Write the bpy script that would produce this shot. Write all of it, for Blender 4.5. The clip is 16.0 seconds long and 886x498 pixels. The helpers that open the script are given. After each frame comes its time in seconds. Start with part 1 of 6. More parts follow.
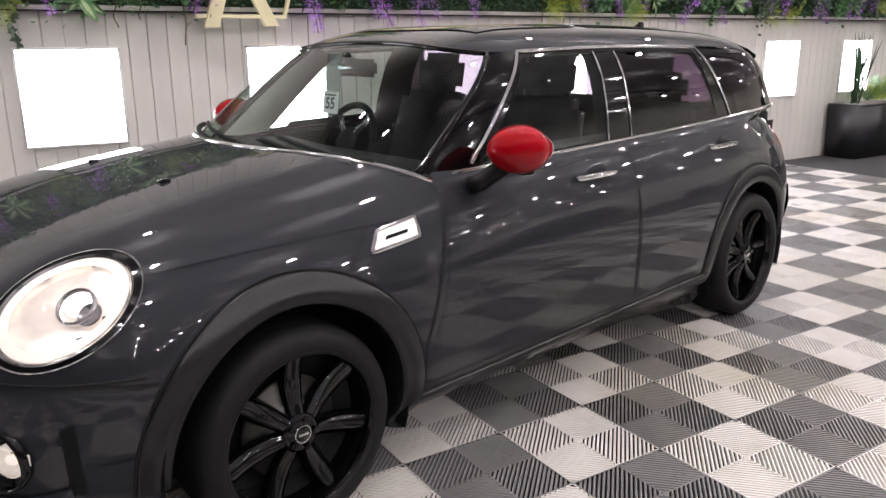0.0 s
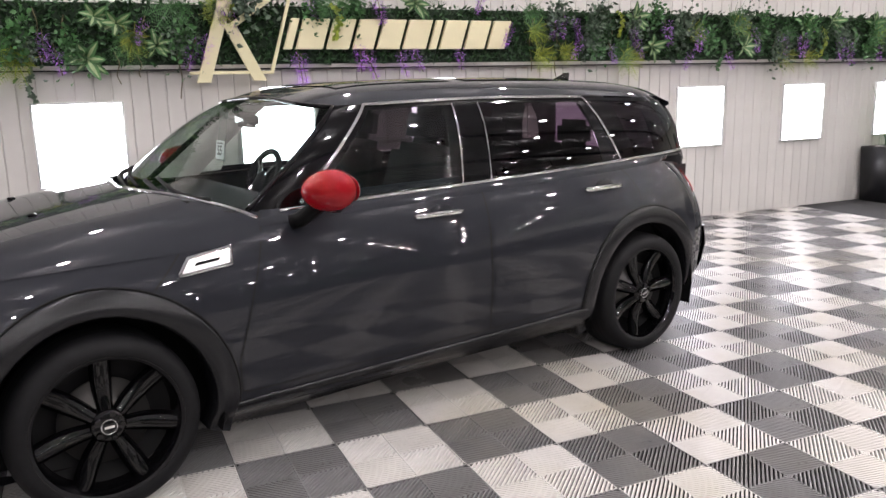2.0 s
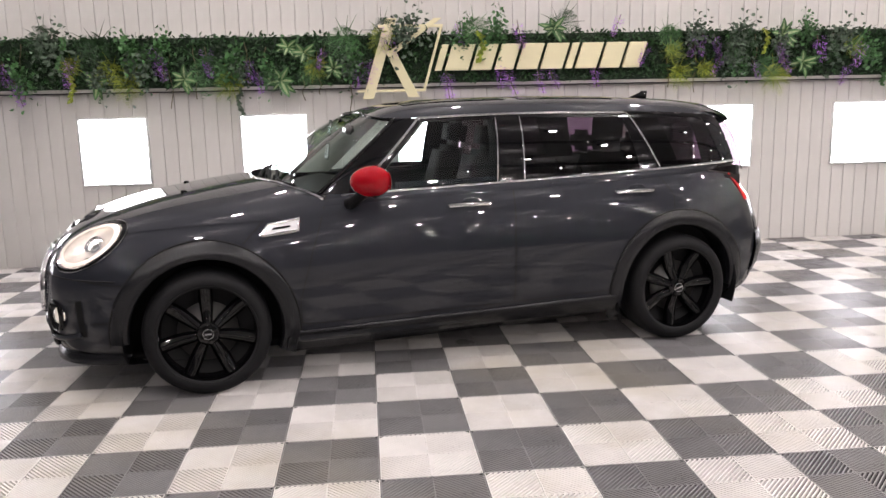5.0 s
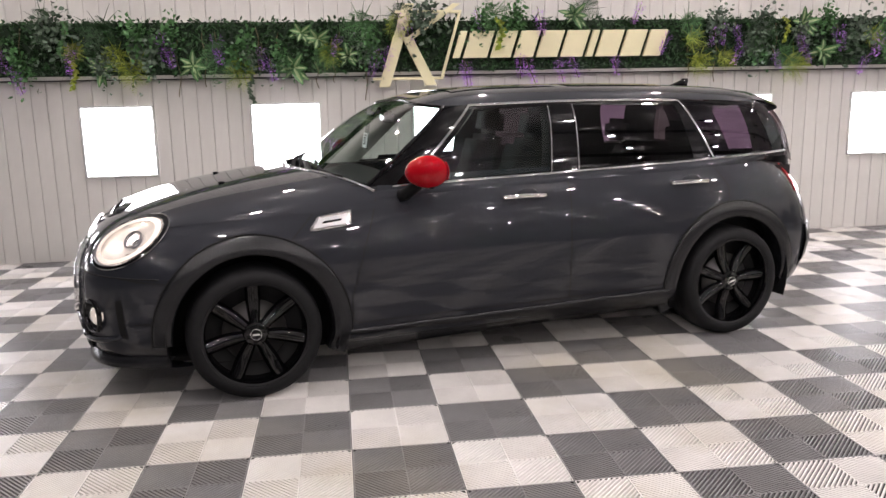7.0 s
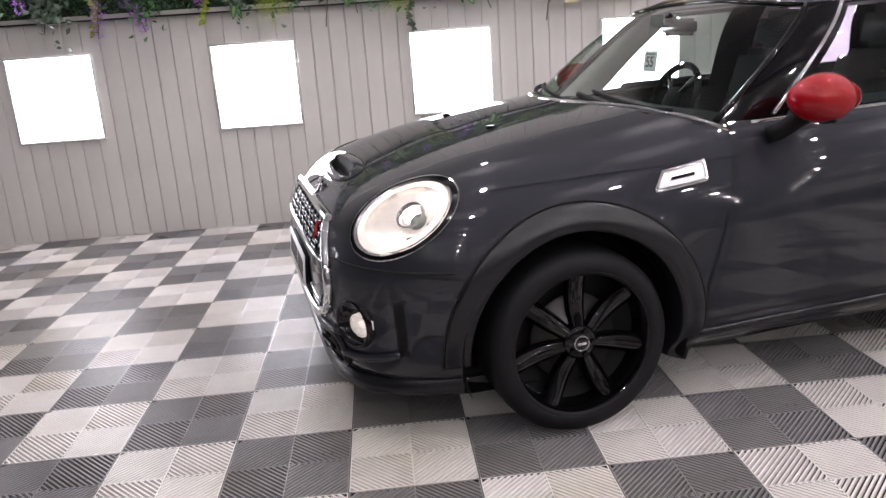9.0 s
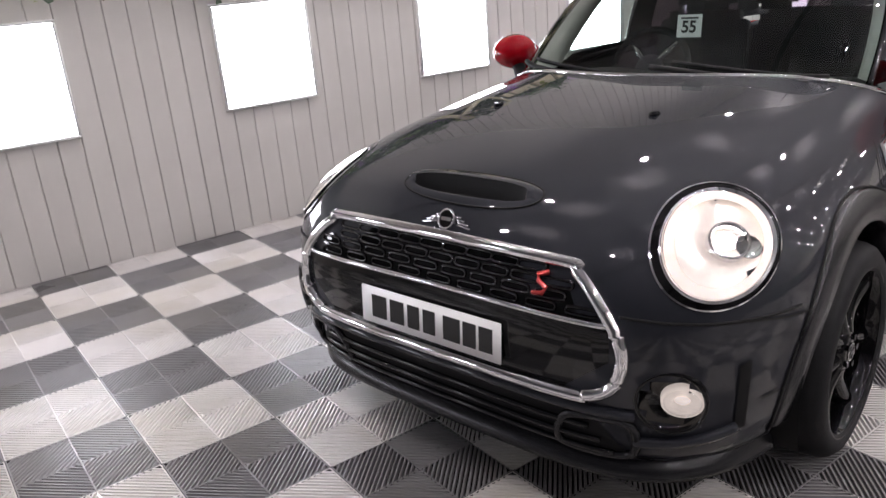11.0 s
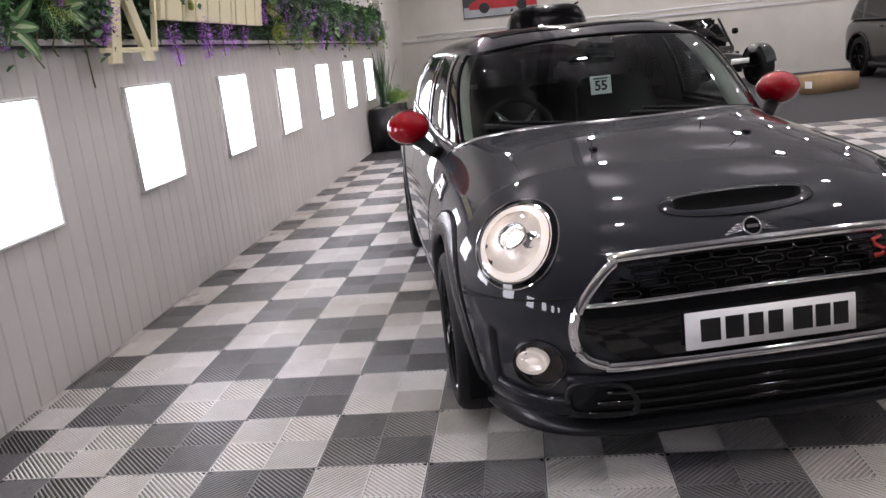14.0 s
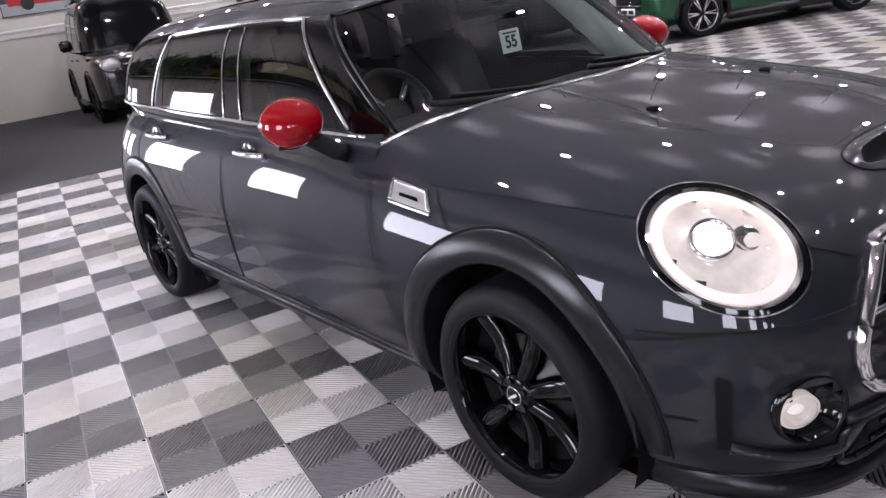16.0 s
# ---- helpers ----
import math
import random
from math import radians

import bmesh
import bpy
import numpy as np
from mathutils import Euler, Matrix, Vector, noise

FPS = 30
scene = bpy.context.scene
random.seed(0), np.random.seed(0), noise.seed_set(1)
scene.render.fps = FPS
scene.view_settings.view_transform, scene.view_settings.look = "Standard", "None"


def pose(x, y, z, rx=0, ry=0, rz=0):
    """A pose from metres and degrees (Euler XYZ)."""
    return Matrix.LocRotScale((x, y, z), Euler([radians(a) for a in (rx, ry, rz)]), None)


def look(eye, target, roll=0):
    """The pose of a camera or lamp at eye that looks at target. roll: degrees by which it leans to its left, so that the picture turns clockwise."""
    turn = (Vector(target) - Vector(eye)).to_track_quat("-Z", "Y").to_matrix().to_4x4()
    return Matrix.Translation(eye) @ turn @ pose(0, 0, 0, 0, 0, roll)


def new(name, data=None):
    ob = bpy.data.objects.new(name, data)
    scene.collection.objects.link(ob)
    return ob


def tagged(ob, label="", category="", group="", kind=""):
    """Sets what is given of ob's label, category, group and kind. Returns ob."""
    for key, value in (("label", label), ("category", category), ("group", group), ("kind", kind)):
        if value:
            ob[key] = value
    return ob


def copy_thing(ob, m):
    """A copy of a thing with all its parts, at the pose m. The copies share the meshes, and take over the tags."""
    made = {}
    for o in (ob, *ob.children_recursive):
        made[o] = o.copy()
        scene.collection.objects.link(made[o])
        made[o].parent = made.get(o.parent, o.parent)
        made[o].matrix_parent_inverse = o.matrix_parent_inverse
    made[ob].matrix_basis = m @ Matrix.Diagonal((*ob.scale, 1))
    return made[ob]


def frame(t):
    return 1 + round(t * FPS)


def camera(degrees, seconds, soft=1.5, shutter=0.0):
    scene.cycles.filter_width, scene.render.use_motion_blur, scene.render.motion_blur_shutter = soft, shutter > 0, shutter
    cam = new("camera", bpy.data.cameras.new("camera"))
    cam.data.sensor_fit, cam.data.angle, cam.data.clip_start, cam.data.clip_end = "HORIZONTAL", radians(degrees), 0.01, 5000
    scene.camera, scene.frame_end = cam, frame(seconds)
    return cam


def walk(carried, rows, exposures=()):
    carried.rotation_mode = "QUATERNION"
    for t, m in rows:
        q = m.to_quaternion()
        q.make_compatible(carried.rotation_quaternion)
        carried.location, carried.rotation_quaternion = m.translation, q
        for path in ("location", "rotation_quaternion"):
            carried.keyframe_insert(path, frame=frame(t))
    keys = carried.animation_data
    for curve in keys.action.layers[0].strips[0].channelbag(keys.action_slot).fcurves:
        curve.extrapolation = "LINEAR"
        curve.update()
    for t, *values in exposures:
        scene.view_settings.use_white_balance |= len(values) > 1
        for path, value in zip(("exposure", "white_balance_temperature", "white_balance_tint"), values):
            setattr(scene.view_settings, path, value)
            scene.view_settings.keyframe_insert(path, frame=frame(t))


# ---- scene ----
cam = camera(59.4, 16.0)
PATH = [
    (0, (0.068, -0.057, 1.381), (1.097, 1.577, 0.861), -0.4),
    (0.5, (0.081, -0.304, 1.353), (1.081, 1.344, 0.82), -1.4),
    (1, (0.203, -0.56, 1.361), (1.21, 1.094, 0.862), -2.6),
    (1.5, (0.472, -0.765, 1.392), (1.413, 0.936, 0.919), -2.1),
    (2, (0.832, -0.855, 1.406), (1.625, 0.934, 0.996), -1.3),
    (2.5, (1.192, -0.935, 1.437), (1.758, 0.944, 1.049), -0.6),
    (3, (1.428, -1.121, 1.434), (1.767, 0.811, 1.044), -0.7),
    (3.5, (1.48, -1.466, 1.402), (1.656, 0.486, 1.002), -1.3),
    (4, (1.535, -1.796, 1.442), (1.685, 0.16, 1.051), -1.2),
    (4.2, (1.607, -1.965, 1.419), (1.752, -0.007, 1.039), -1.4),
    (6.3, (1.376, -1.982, 1.399), (1.644, -0.033, 1.039), -0.7),
    (6.5, (1.304, -1.924, 1.394), (1.571, 0.025, 1.035), -0.7),
    (7, (1.194, -1.737, 1.393), (1.453, 0.208, 1.004), -1.1),
    (7.5, (1.155, -1.428, 1.391), (1.372, 0.516, 0.972), -1.7),
    (8, (0.867, -1.108, 1.358), (1.031, 0.832, 0.901), -2.4),
    (8.5, (0.547, -0.807, 1.344), (0.645, 1.125, 0.836), -3.5),
    (9, (0.194, -0.494, 1.318), (0.325, 1.429, 0.784), -4.0),
    (9.2, (0.02, -0.369, 1.327), (0.227, 1.535, 0.749), -5.0),
    (11.3, (-1.42, 1.075, 1.442), (-0.229, 2.548, 0.8), -4.4),
    (11.5, (-1.534, 1.198, 1.457), (-0.277, 2.628, 0.842), -4.2),
    (12, (-1.895, 1.56, 1.454), (-0.417, 2.808, 0.946), -3.8),
    (12.5, (-2.132, 1.977, 1.412), (-0.491, 3.025, 0.954), -3.8),
    (13, (-2.354, 2.386, 1.381), (-0.572, 3.179, 0.939), -4.1),
    (13.5, (-2.452, 2.764, 1.372), (-0.58, 3.298, 0.916), -4.8),
    (14, (-2.399, 3.196, 1.379), (-0.474, 3.42, 0.882), -5.8),
    (14.5, (-2.223, 3.61, 1.374), (-0.3, 3.501, 0.834), -7.1),
    (15, (-1.906, 3.916, 1.366), (-0.023, 3.543, 0.804), -8.5),
    (15.5, (-1.541, 4.228, 1.359), (0.264, 3.605, 0.767), -9.0),
    (16, (-1.155, 4.434, 1.38), (0.552, 3.612, 0.74), -8.9),
]
EXPOSURES = [(0, 0.14, 6450, 17), (2.5, 0.14, 6350, 16), (4.2, 0.14, 6500, 17), (7, 0.08, 6560, 17), (9, 0.06, 6300, 19), (11.5, -0.12, 6300, 19), (13.5, -0.36, 6300, 18), (14.5, -0.40, 6275, 20), (16, -0.14, 6000, 21)]
walk(cam, [(t, look(eye, target, roll)) for t, eye, target, roll in PATH], EXPOSURES)

# ---------- light ----------
world = bpy.data.worlds.new("room_dark")
scene.world = world
world.use_nodes = True
world.node_tree.nodes["Background"].inputs[0].default_value = (0.9, 0.93, 1.0, 1)
world.node_tree.nodes["Background"].inputs[1].default_value = 0.0
scene.view_settings.exposure = 0.0


# ---------- materials ----------
def mat(name, color=(0.5, 0.5, 0.5), rough=0.5, metal=0.0, coat=0.0, spec=0.5, emit=0.0, emit_color=None,
        vary=0.0, scale=8.0, bump=0.0, bump_scale=60.0, rand=0.0, island=0.0, rough_vary=0.0, sheen=0.0):
    m = bpy.data.materials.new(name)
    m.use_nodes = True
    nt = m.node_tree
    b = nt.nodes["Principled BSDF"]
    b.inputs["Base Color"].default_value = (*color, 1)
    b.inputs["Roughness"].default_value = rough
    b.inputs["Metallic"].default_value = metal
    b.inputs["Coat Weight"].default_value = coat
    b.inputs["Coat Roughness"].default_value = 0.02
    b.inputs["Coat IOR"].default_value = 1.46
    b.inputs["Specular IOR Level"].default_value = spec
    if emit:
        b.inputs["Emission Color"].default_value = (*(emit_color or color), 1)
        b.inputs["Emission Strength"].default_value = emit
    co = nt.nodes.new("ShaderNodeTexCoord")
    out = None
    if vary or rand or island or rough_vary:
        hsv = nt.nodes.new("ShaderNodeHueSaturation")
        hsv.inputs["Color"].default_value = (*color, 1)
        val = nt.nodes.new("ShaderNodeMath")
        val.operation = "ADD"
        val.inputs[0].default_value = 1.0
        val.inputs[1].default_value = 0.0
        if vary:
            n = nt.nodes.new("ShaderNodeTexNoise")
            n.inputs["Scale"].default_value = scale
            n.inputs["Detail"].default_value = 8
            n.inputs["Roughness"].default_value = 0.65
            nt.links.new(co.outputs["Object"], n.inputs["Vector"])
            r = nt.nodes.new("ShaderNodeMapRange")
            r.inputs[1].default_value, r.inputs[2].default_value = 0.3, 0.7
            r.inputs[3].default_value, r.inputs[4].default_value = -vary, vary
            nt.links.new(n.outputs["Fac"], r.inputs[0])
            nt.links.new(r.outputs[0], val.inputs[1])
        last = val.outputs[0]
        if rand or island:
            if rand:
                info = nt.nodes.new("ShaderNodeObjectInfo").outputs["Random"]
                amount = rand
            else:
                info = nt.nodes.new("ShaderNodeNewGeometry").outputs["Random Per Island"]
                amount = island
            r2 = nt.nodes.new("ShaderNodeMapRange")
            r2.inputs[3].default_value, r2.inputs[4].default_value = -amount, amount
            nt.links.new(info, r2.inputs[0])
            a2 = nt.nodes.new("ShaderNodeMath")
            nt.links.new(last, a2.inputs[0])
            nt.links.new(r2.outputs[0], a2.inputs[1])
            last = a2.outputs[0]
        nt.links.new(last, hsv.inputs["Value"])
        nt.links.new(hsv.outputs[0], b.inputs["Base Color"])
    if rough_vary:
        n3 = nt.nodes.new("ShaderNodeTexNoise")
        n3.inputs["Scale"].default_value = scale * 0.7
        n3.inputs["Detail"].default_value = 6
        nt.links.new(co.outputs["Object"], n3.inputs["Vector"])
        r3 = nt.nodes.new("ShaderNodeMapRange")
        r3.inputs[1].default_value, r3.inputs[2].default_value = 0.3, 0.7
        r3.inputs[3].default_value, r3.inputs[4].default_value = rough - rough_vary, rough + rough_vary
        nt.links.new(n3.outputs["Fac"], r3.inputs[0])
        nt.links.new(r3.outputs[0], b.inputs["Roughness"])
    if bump:
        n2 = nt.nodes.new("ShaderNodeTexNoise")
        n2.inputs["Scale"].default_value = bump_scale
        n2.inputs["Detail"].default_value = 5
        nt.links.new(co.outputs["Object"], n2.inputs["Vector"])
        bp = nt.nodes.new("ShaderNodeBump")
        bp.inputs["Strength"].default_value = bump
        bp.inputs["Distance"].default_value = 0.004
        nt.links.new(n2.outputs["Fac"], bp.inputs["Height"])
        nt.links.new(bp.outputs[0], b.inputs["Normal"])
    return m


def glass(name, tint, gloss=0.06, rough=0.005):
    m = bpy.data.materials.new(name)
    m.use_nodes = True
    nt = m.node_tree
    nt.nodes.clear()
    o = nt.nodes.new("ShaderNodeOutputMaterial")
    mix = nt.nodes.new("ShaderNodeMixShader")
    tr = nt.nodes.new("ShaderNodeBsdfTransparent")
    tr.inputs[0].default_value = (*tint, 1)
    gl = nt.nodes.new("ShaderNodeBsdfGlossy")
    gl.inputs["Roughness"].default_value = rough
    lw = nt.nodes.new("ShaderNodeLayerWeight")
    lw.inputs[0].default_value = 0.5
    pw = nt.nodes.new("ShaderNodeMath")
    pw.operation = "POWER"
    pw.inputs[1].default_value = 4.0
    ad = nt.nodes.new("ShaderNodeMath")
    ad.operation = "MULTIPLY_ADD"
    ad.inputs[1].default_value = 0.85
    ad.inputs[2].default_value = gloss
    nt.links.new(lw.outputs["Facing"], pw.inputs[0])
    nt.links.new(pw.outputs[0], ad.inputs[0])
    nt.links.new(ad.outputs[0], mix.inputs[0])
    nt.links.new(tr.outputs[0], mix.inputs[1])
    nt.links.new(gl.outputs[0], mix.inputs[2])
    nt.links.new(mix.outputs[0], o.inputs[0])
    return m


PAINT = mat("grey_metallic_paint", (0.0150, 0.0165, 0.0220), 0.58, 0.28, coat=1.0, spec=0.15)
CLAD = mat("satin_grey_cladding", (0.0085, 0.0087, 0.0105), 0.26, 0.0, spec=0.4, bump=0.03, bump_scale=400)
SATIN = mat("satin_silver", (0.80, 0.80, 0.81), 0.28, 0.9)
BLACK = mat("gloss_black_plastic", (0.003, 0.003, 0.0035), 0.06, 0.0, spec=0.45)
MATT = mat("matt_black_plastic", (0.004, 0.004, 0.0045), 0.6, spec=0.2, bump=0.1, bump_scale=300)
GAP = mat("shut_line_black", (0.002, 0.002, 0.002), 0.9)
CHROME = mat("chrome", (0.86, 0.86, 0.87), 0.07, 1.0, rough_vary=0.03, scale=20)
REDCAP = mat("red_mirror_paint", (0.27, 0.0003, 0.004), 0.5, 0.0, coat=1.0, spec=0.0)
RUBBER = mat("tyre_rubber", (0.005, 0.005, 0.006), 0.62, spec=0.25, vary=0.25, scale=30, bump=0.2, bump_scale=200)
RIMBLK = mat("gloss_black_alloy", (0.002, 0.002, 0.0024), 0.045, 0.0, spec=0.4)
WS_GLASS = glass("windscreen_glass", (0.64, 0.71, 0.68), 0.05)
FR_GLASS = glass("front_door_glass", (0.70, 0.76, 0.74), 0.06)
PRIV_GLASS = glass("privacy_glass", (0.088, 0.068, 0.082), 0.06)
LENS = glass("lamp_lens", (0.93, 0.93, 0.94), 0.07)
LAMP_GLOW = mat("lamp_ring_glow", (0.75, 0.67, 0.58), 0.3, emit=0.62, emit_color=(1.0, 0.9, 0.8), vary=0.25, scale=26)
# reflector bowls get weak emission, standing in for the light they would mirror
LAMP_BOWL_GLOW = mat("lamp_reflector_self_glow", (0.74, 0.68, 0.61), 0.26, 0.6, emit=0.42, emit_color=(1.0, 0.89, 0.76), vary=0.3, scale=22)
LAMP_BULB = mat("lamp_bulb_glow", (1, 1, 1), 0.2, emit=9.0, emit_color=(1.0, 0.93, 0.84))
TAIL_RED = mat("tail_lamp_red", (0.5, 0.01, 0.015), 0.15, coat=1.0, emit=0.4, emit_color=(1, 0.05, 0.05))
TRIM_DARK = mat("interior_dark_trim", (0.009, 0.009, 0.010), 0.6, spec=0.3, vary=0.2, scale=30, bump=0.15, bump_scale=250)
TRIM_LIGHT = mat("interior_light_trim", (0.50, 0.50, 0.46), 0.75, vary=0.06, scale=20)
SEAT_MAT = mat("seat_cloth_black", (0.008, 0.008, 0.009), 0.7, spec=0.3, vary=0.3, scale=60, bump=0.3, bump_scale=300)
PLATE_MAT = mat("plate_white", (0.88, 0.88, 0.87), 0.4, vary=0.03, scale=14, bump=0.04)
PLATE_INK = mat("plate_black_bars", (0.008, 0.008, 0.008), 0.4)
CARD_MAT = mat("card_white", (0.93, 0.94, 0.94), 0.5)
MIRROR = mat("mirror_glass", (0.9, 0.9, 0.92), 0.01, 1.0)

WALL_MAT = mat("cream_cladding_board", (0.60, 0.58, 0.555), 0.55, vary=0.05, scale=3.0, rand=0.025, bump=0.08, bump_scale=40, rough_vary=0.08)
WALL_PLAIN = mat("cream_plaster", (0.62, 0.60, 0.55), 0.75, vary=0.06, scale=1.2, bump=0.1, bump_scale=30)
WALL_BACK = mat("grey_plaster", (0.14, 0.14, 0.145), 0.8, vary=0.1, scale=1.0, bump=0.1)
CEIL_MAT = mat("grey_roof_sheet", (0.42, 0.41, 0.42), 0.7, vary=0.15, scale=0.8)
CARPET = mat("dark_grey_carpet", (0.035, 0.034, 0.036), 0.95, vary=0.35, scale=60, bump=0.6, bump_scale=500, sheen=0.2)
PANEL_GLOW = mat("light_panel_glow", (1, 1, 1), 0.4, emit=15.0, emit_color=(0.95, 0.965, 1.0))
PANEL_FRAME = mat("light_panel_frame", (0.78, 0.78, 0.77), 0.4)
SPOT_GLOW = mat("spot_lamp_glow", (1, 1, 1), 0.4, emit=850.0, emit_color=(1.0, 0.96, 0.915))
TILE_LIGHT = mat("pale_grey_floor_tile", (0.70, 0.675, 0.655), 0.34, vary=0.10, scale=5.0, rand=0.06, rough_vary=0.1)
TILE_DARK = mat("dark_grey_floor_tile", (0.188, 0.183, 0.188), 0.34, vary=0.16, scale=5.0, rand=0.10, rough_vary=0.1)
# near-black, so that the shade between the ribs is in the colour
SLOT_SHADE = mat("floor_tile_slot_shade", (0.004, 0.004, 0.004), 0.9, spec=0.1)


def dusty(m, dust, most, size=0.8):
    """Dried dust in uneven patches that run on from tile to tile."""
    nt = m.node_tree
    b = nt.nodes["Principled BSDF"]
    old = b.inputs["Base Color"].links[0].from_socket
    geo = nt.nodes.new("ShaderNodeNewGeometry")
    n = nt.nodes.new("ShaderNodeTexNoise")
    n.inputs["Scale"].default_value = size
    n.inputs["Detail"].default_value = 9
    n.inputs["Roughness"].default_value = 0.62
    nt.links.new(geo.outputs["Position"], n.inputs["Vector"])
    r = nt.nodes.new("ShaderNodeMapRange")
    r.inputs[1].default_value, r.inputs[2].default_value = 0.46, 0.70
    r.inputs[3].default_value, r.inputs[4].default_value = 0.0, most
    nt.links.new(n.outputs["Fac"], r.inputs[0])
    mix = nt.nodes.new("ShaderNodeMixRGB")
    mix.inputs[2].default_value = (*dust, 1)
    nt.links.new(r.outputs[0], mix.inputs[0])
    nt.links.new(old, mix.inputs[1])
    nt.links.new(mix.outputs[0], b.inputs["Base Color"])


dusty(TILE_LIGHT, (0.52, 0.47, 0.36), 0.7)
dusty(TILE_DARK, (0.30, 0.27, 0.21), 0.45)


# ---------- helpers ----------
def finish(bm, smooth=True):
    bmesh.ops.recalc_face_normals(bm, faces=bm.faces)
    for f in bm.faces:
        f.smooth = smooth
    return bm


def part(name, bm, material, parent=None, label="", smooth=True, sharp=None):
    me = bpy.data.meshes.new(name)
    if isinstance(bm, bmesh.types.BMesh):
        for f in bm.faces:
            f.smooth = smooth
        bm.to_mesh(me)
        bm.free()
    else:
        me.from_pydata(bm[0], [], bm[1])
        for p in me.polygons:
            p.use_smooth = smooth
    if sharp is not None:
        me.set_sharp_from_angle(angle=radians(sharp))
    me.materials.append(material)
    ob = new(name, me)
    if parent is not None:
        ob.parent = parent
    if label:
        ob["label"] = label
    return ob


def empty(name, m, label, category, group="", kind=""):
    e = new(name)
    e.empty_display_size = 0.1
    e.matrix_world = m
    return tagged(e, label, category, group, kind)


def box(bm, lo, hi, bevel=0.0, m=None):
    r = bmesh.ops.create_cube(bm, size=1.0)
    vs = r["verts"]
    for v in vs:
        v.co = Vector([lo[i] + (v.co[i] + 0.5) * (hi[i] - lo[i]) for i in range(3)])
    if bevel:
        es = list({e for v in vs for e in v.link_edges})
        r2 = bmesh.ops.bevel(bm, geom=es, offset=bevel, segments=2, affect="EDGES", clamp_overlap=True)
        vs = list({v for f in r2["faces"] for v in f.verts} | {v for v in vs if v.is_valid})
    if m is not None:
        for v in vs:
            v.co = m @ v.co
    return bm


def boxed(lo, hi, bevel=0.004):
    return box(bmesh.new(), lo, hi, bevel)


def grid_mesh(P, close_u=False, close_v=False):
    """A bmesh from an array of points nu x nv x 3."""
    nu, nv = P.shape[:2]
    bm = bmesh.new()
    vs = [[bm.verts.new(P[i, j]) for j in range(nv)] for i in range(nu)]
    for i in range(nu if close_u else nu - 1):
        for j in range(nv if close_v else nv - 1):
            a, b, c, d = vs[i][j], vs[(i + 1) % nu][j], vs[(i + 1) % nu][(j + 1) % nv], vs[i][(j + 1) % nv]
            try:
                bm.faces.new((a, b, c, d))
            except ValueError:
                pass
    return bm


def lathe(profile, n=48, axis="y"):
    """Turn (radius, along) pairs round an axis."""
    P = np.zeros((n, len(profile), 3))
    for i in range(n):
        a = 2 * math.pi * i / n
        for j, (r, h) in enumerate(profile):
            P[i, j] = (r * math.cos(a), h, r * math.sin(a)) if axis == "y" else (r * math.cos(a), r * math.sin(a), h)
    return finish(grid_mesh(P, close_u=True))


def tube(points, radius, closed=False, n=8, flat=1.0):
    """A round bar along points."""
    pts = [Vector(p) for p in points]
    k = len(pts)
    P = np.zeros((k, n, 3))
    up = Vector((0, 0, 1))
    for i, p in enumerate(pts):
        a = pts[(i - 1) % k] if (closed or i > 0) else p
        b = pts[(i + 1) % k] if (closed or i < k - 1) else p
        t = (b - a).normalized()
        ref = up if abs(t.z) < 0.9 else Vector((1, 0, 0))
        s = t.cross(ref).normalized()
        w = s.cross(t).normalized()
        for j in range(n):
            an = 2 * math.pi * j / n
            P[i, j] = p + s * radius * flat * math.cos(an) + w * radius * math.sin(an)
    bm = grid_mesh(P, close_u=closed, close_v=True)
    if not closed:
        for end in (0, k - 1):
            bm.verts.ensure_lookup_table()
            bm.faces.new([bm.verts[end * n + j] for j in range(n)])
    return finish(bm)


def curve(*pairs):
    """A smooth function through (x, y) pairs."""
    xs = np.array([p[0] for p in pairs], float)
    ys = np.array([p[1] for p in pairs], float)
    m = np.gradient(ys, xs)

    def f(x):
        x = np.clip(np.asarray(x, float), xs[0], xs[-1])
        i = np.clip(np.searchsorted(xs, x) - 1, 0, len(xs) - 2)
        h = xs[i + 1] - xs[i]
        t = (x - xs[i]) / h
        return ((2 * t**3 - 3 * t**2 + 1) * ys[i] + (t**3 - 2 * t**2 + t) * h * m[i]
                + (-2 * t**3 + 3 * t**2) * ys[i + 1] + (t**3 - t**2) * h * m[i + 1])
    return f


# ---------- the estate car: its skin is two rounded solids, body and cabin ----------
body_w = curve((0.12, 0.80), (0.2, 0.835), (0.3, 0.862), (0.5, 0.884), (0.7, 0.886), (0.9, 0.878), (1.1, 0.86))
body_front = curve((0.12, -2.03), (0.2, -2.085), (0.35, -2.118), (0.5, -2.128), (0.65, -2.118), (0.8, -2.10), (1.0, -2.08))
body_rear = curve((0.12, 1.98), (0.3, 2.06), (0.5, 2.11), (0.65, 2.09), (0.9, 2.03), (1.1, 1.98))
body_top = curve((-2.2, 1.0), (-2.0, 0.975), (-1.8, 0.958), (-1.5, 0.972), (-1.15, 1.01), (-0.85, 1.05), (-0.4, 1.13), (0.0, 1.15),
                 (0.8, 1.165), (1.5, 1.19), (2.2, 1.19))
cabin_w = curve((0.85, 0.765), (1.0, 0.742), (1.34, 0.668), (1.5, 0.63))
cabin_front = curve((0.85, -1.12), (0.95, -1.0), (1.4, -0.47), (1.5, -0.35))
cabin_rear = curve((0.85, 2.03), (1.1, 1.98), (1.38, 1.93), (1.5, 1.93))
cabin_top = curve((-1.2, 1.40), (-0.5, 1.425), (0.0, 1.436), (0.5, 1.443), (1.1, 1.434), (1.7, 1.405), (2.1, 1.375))


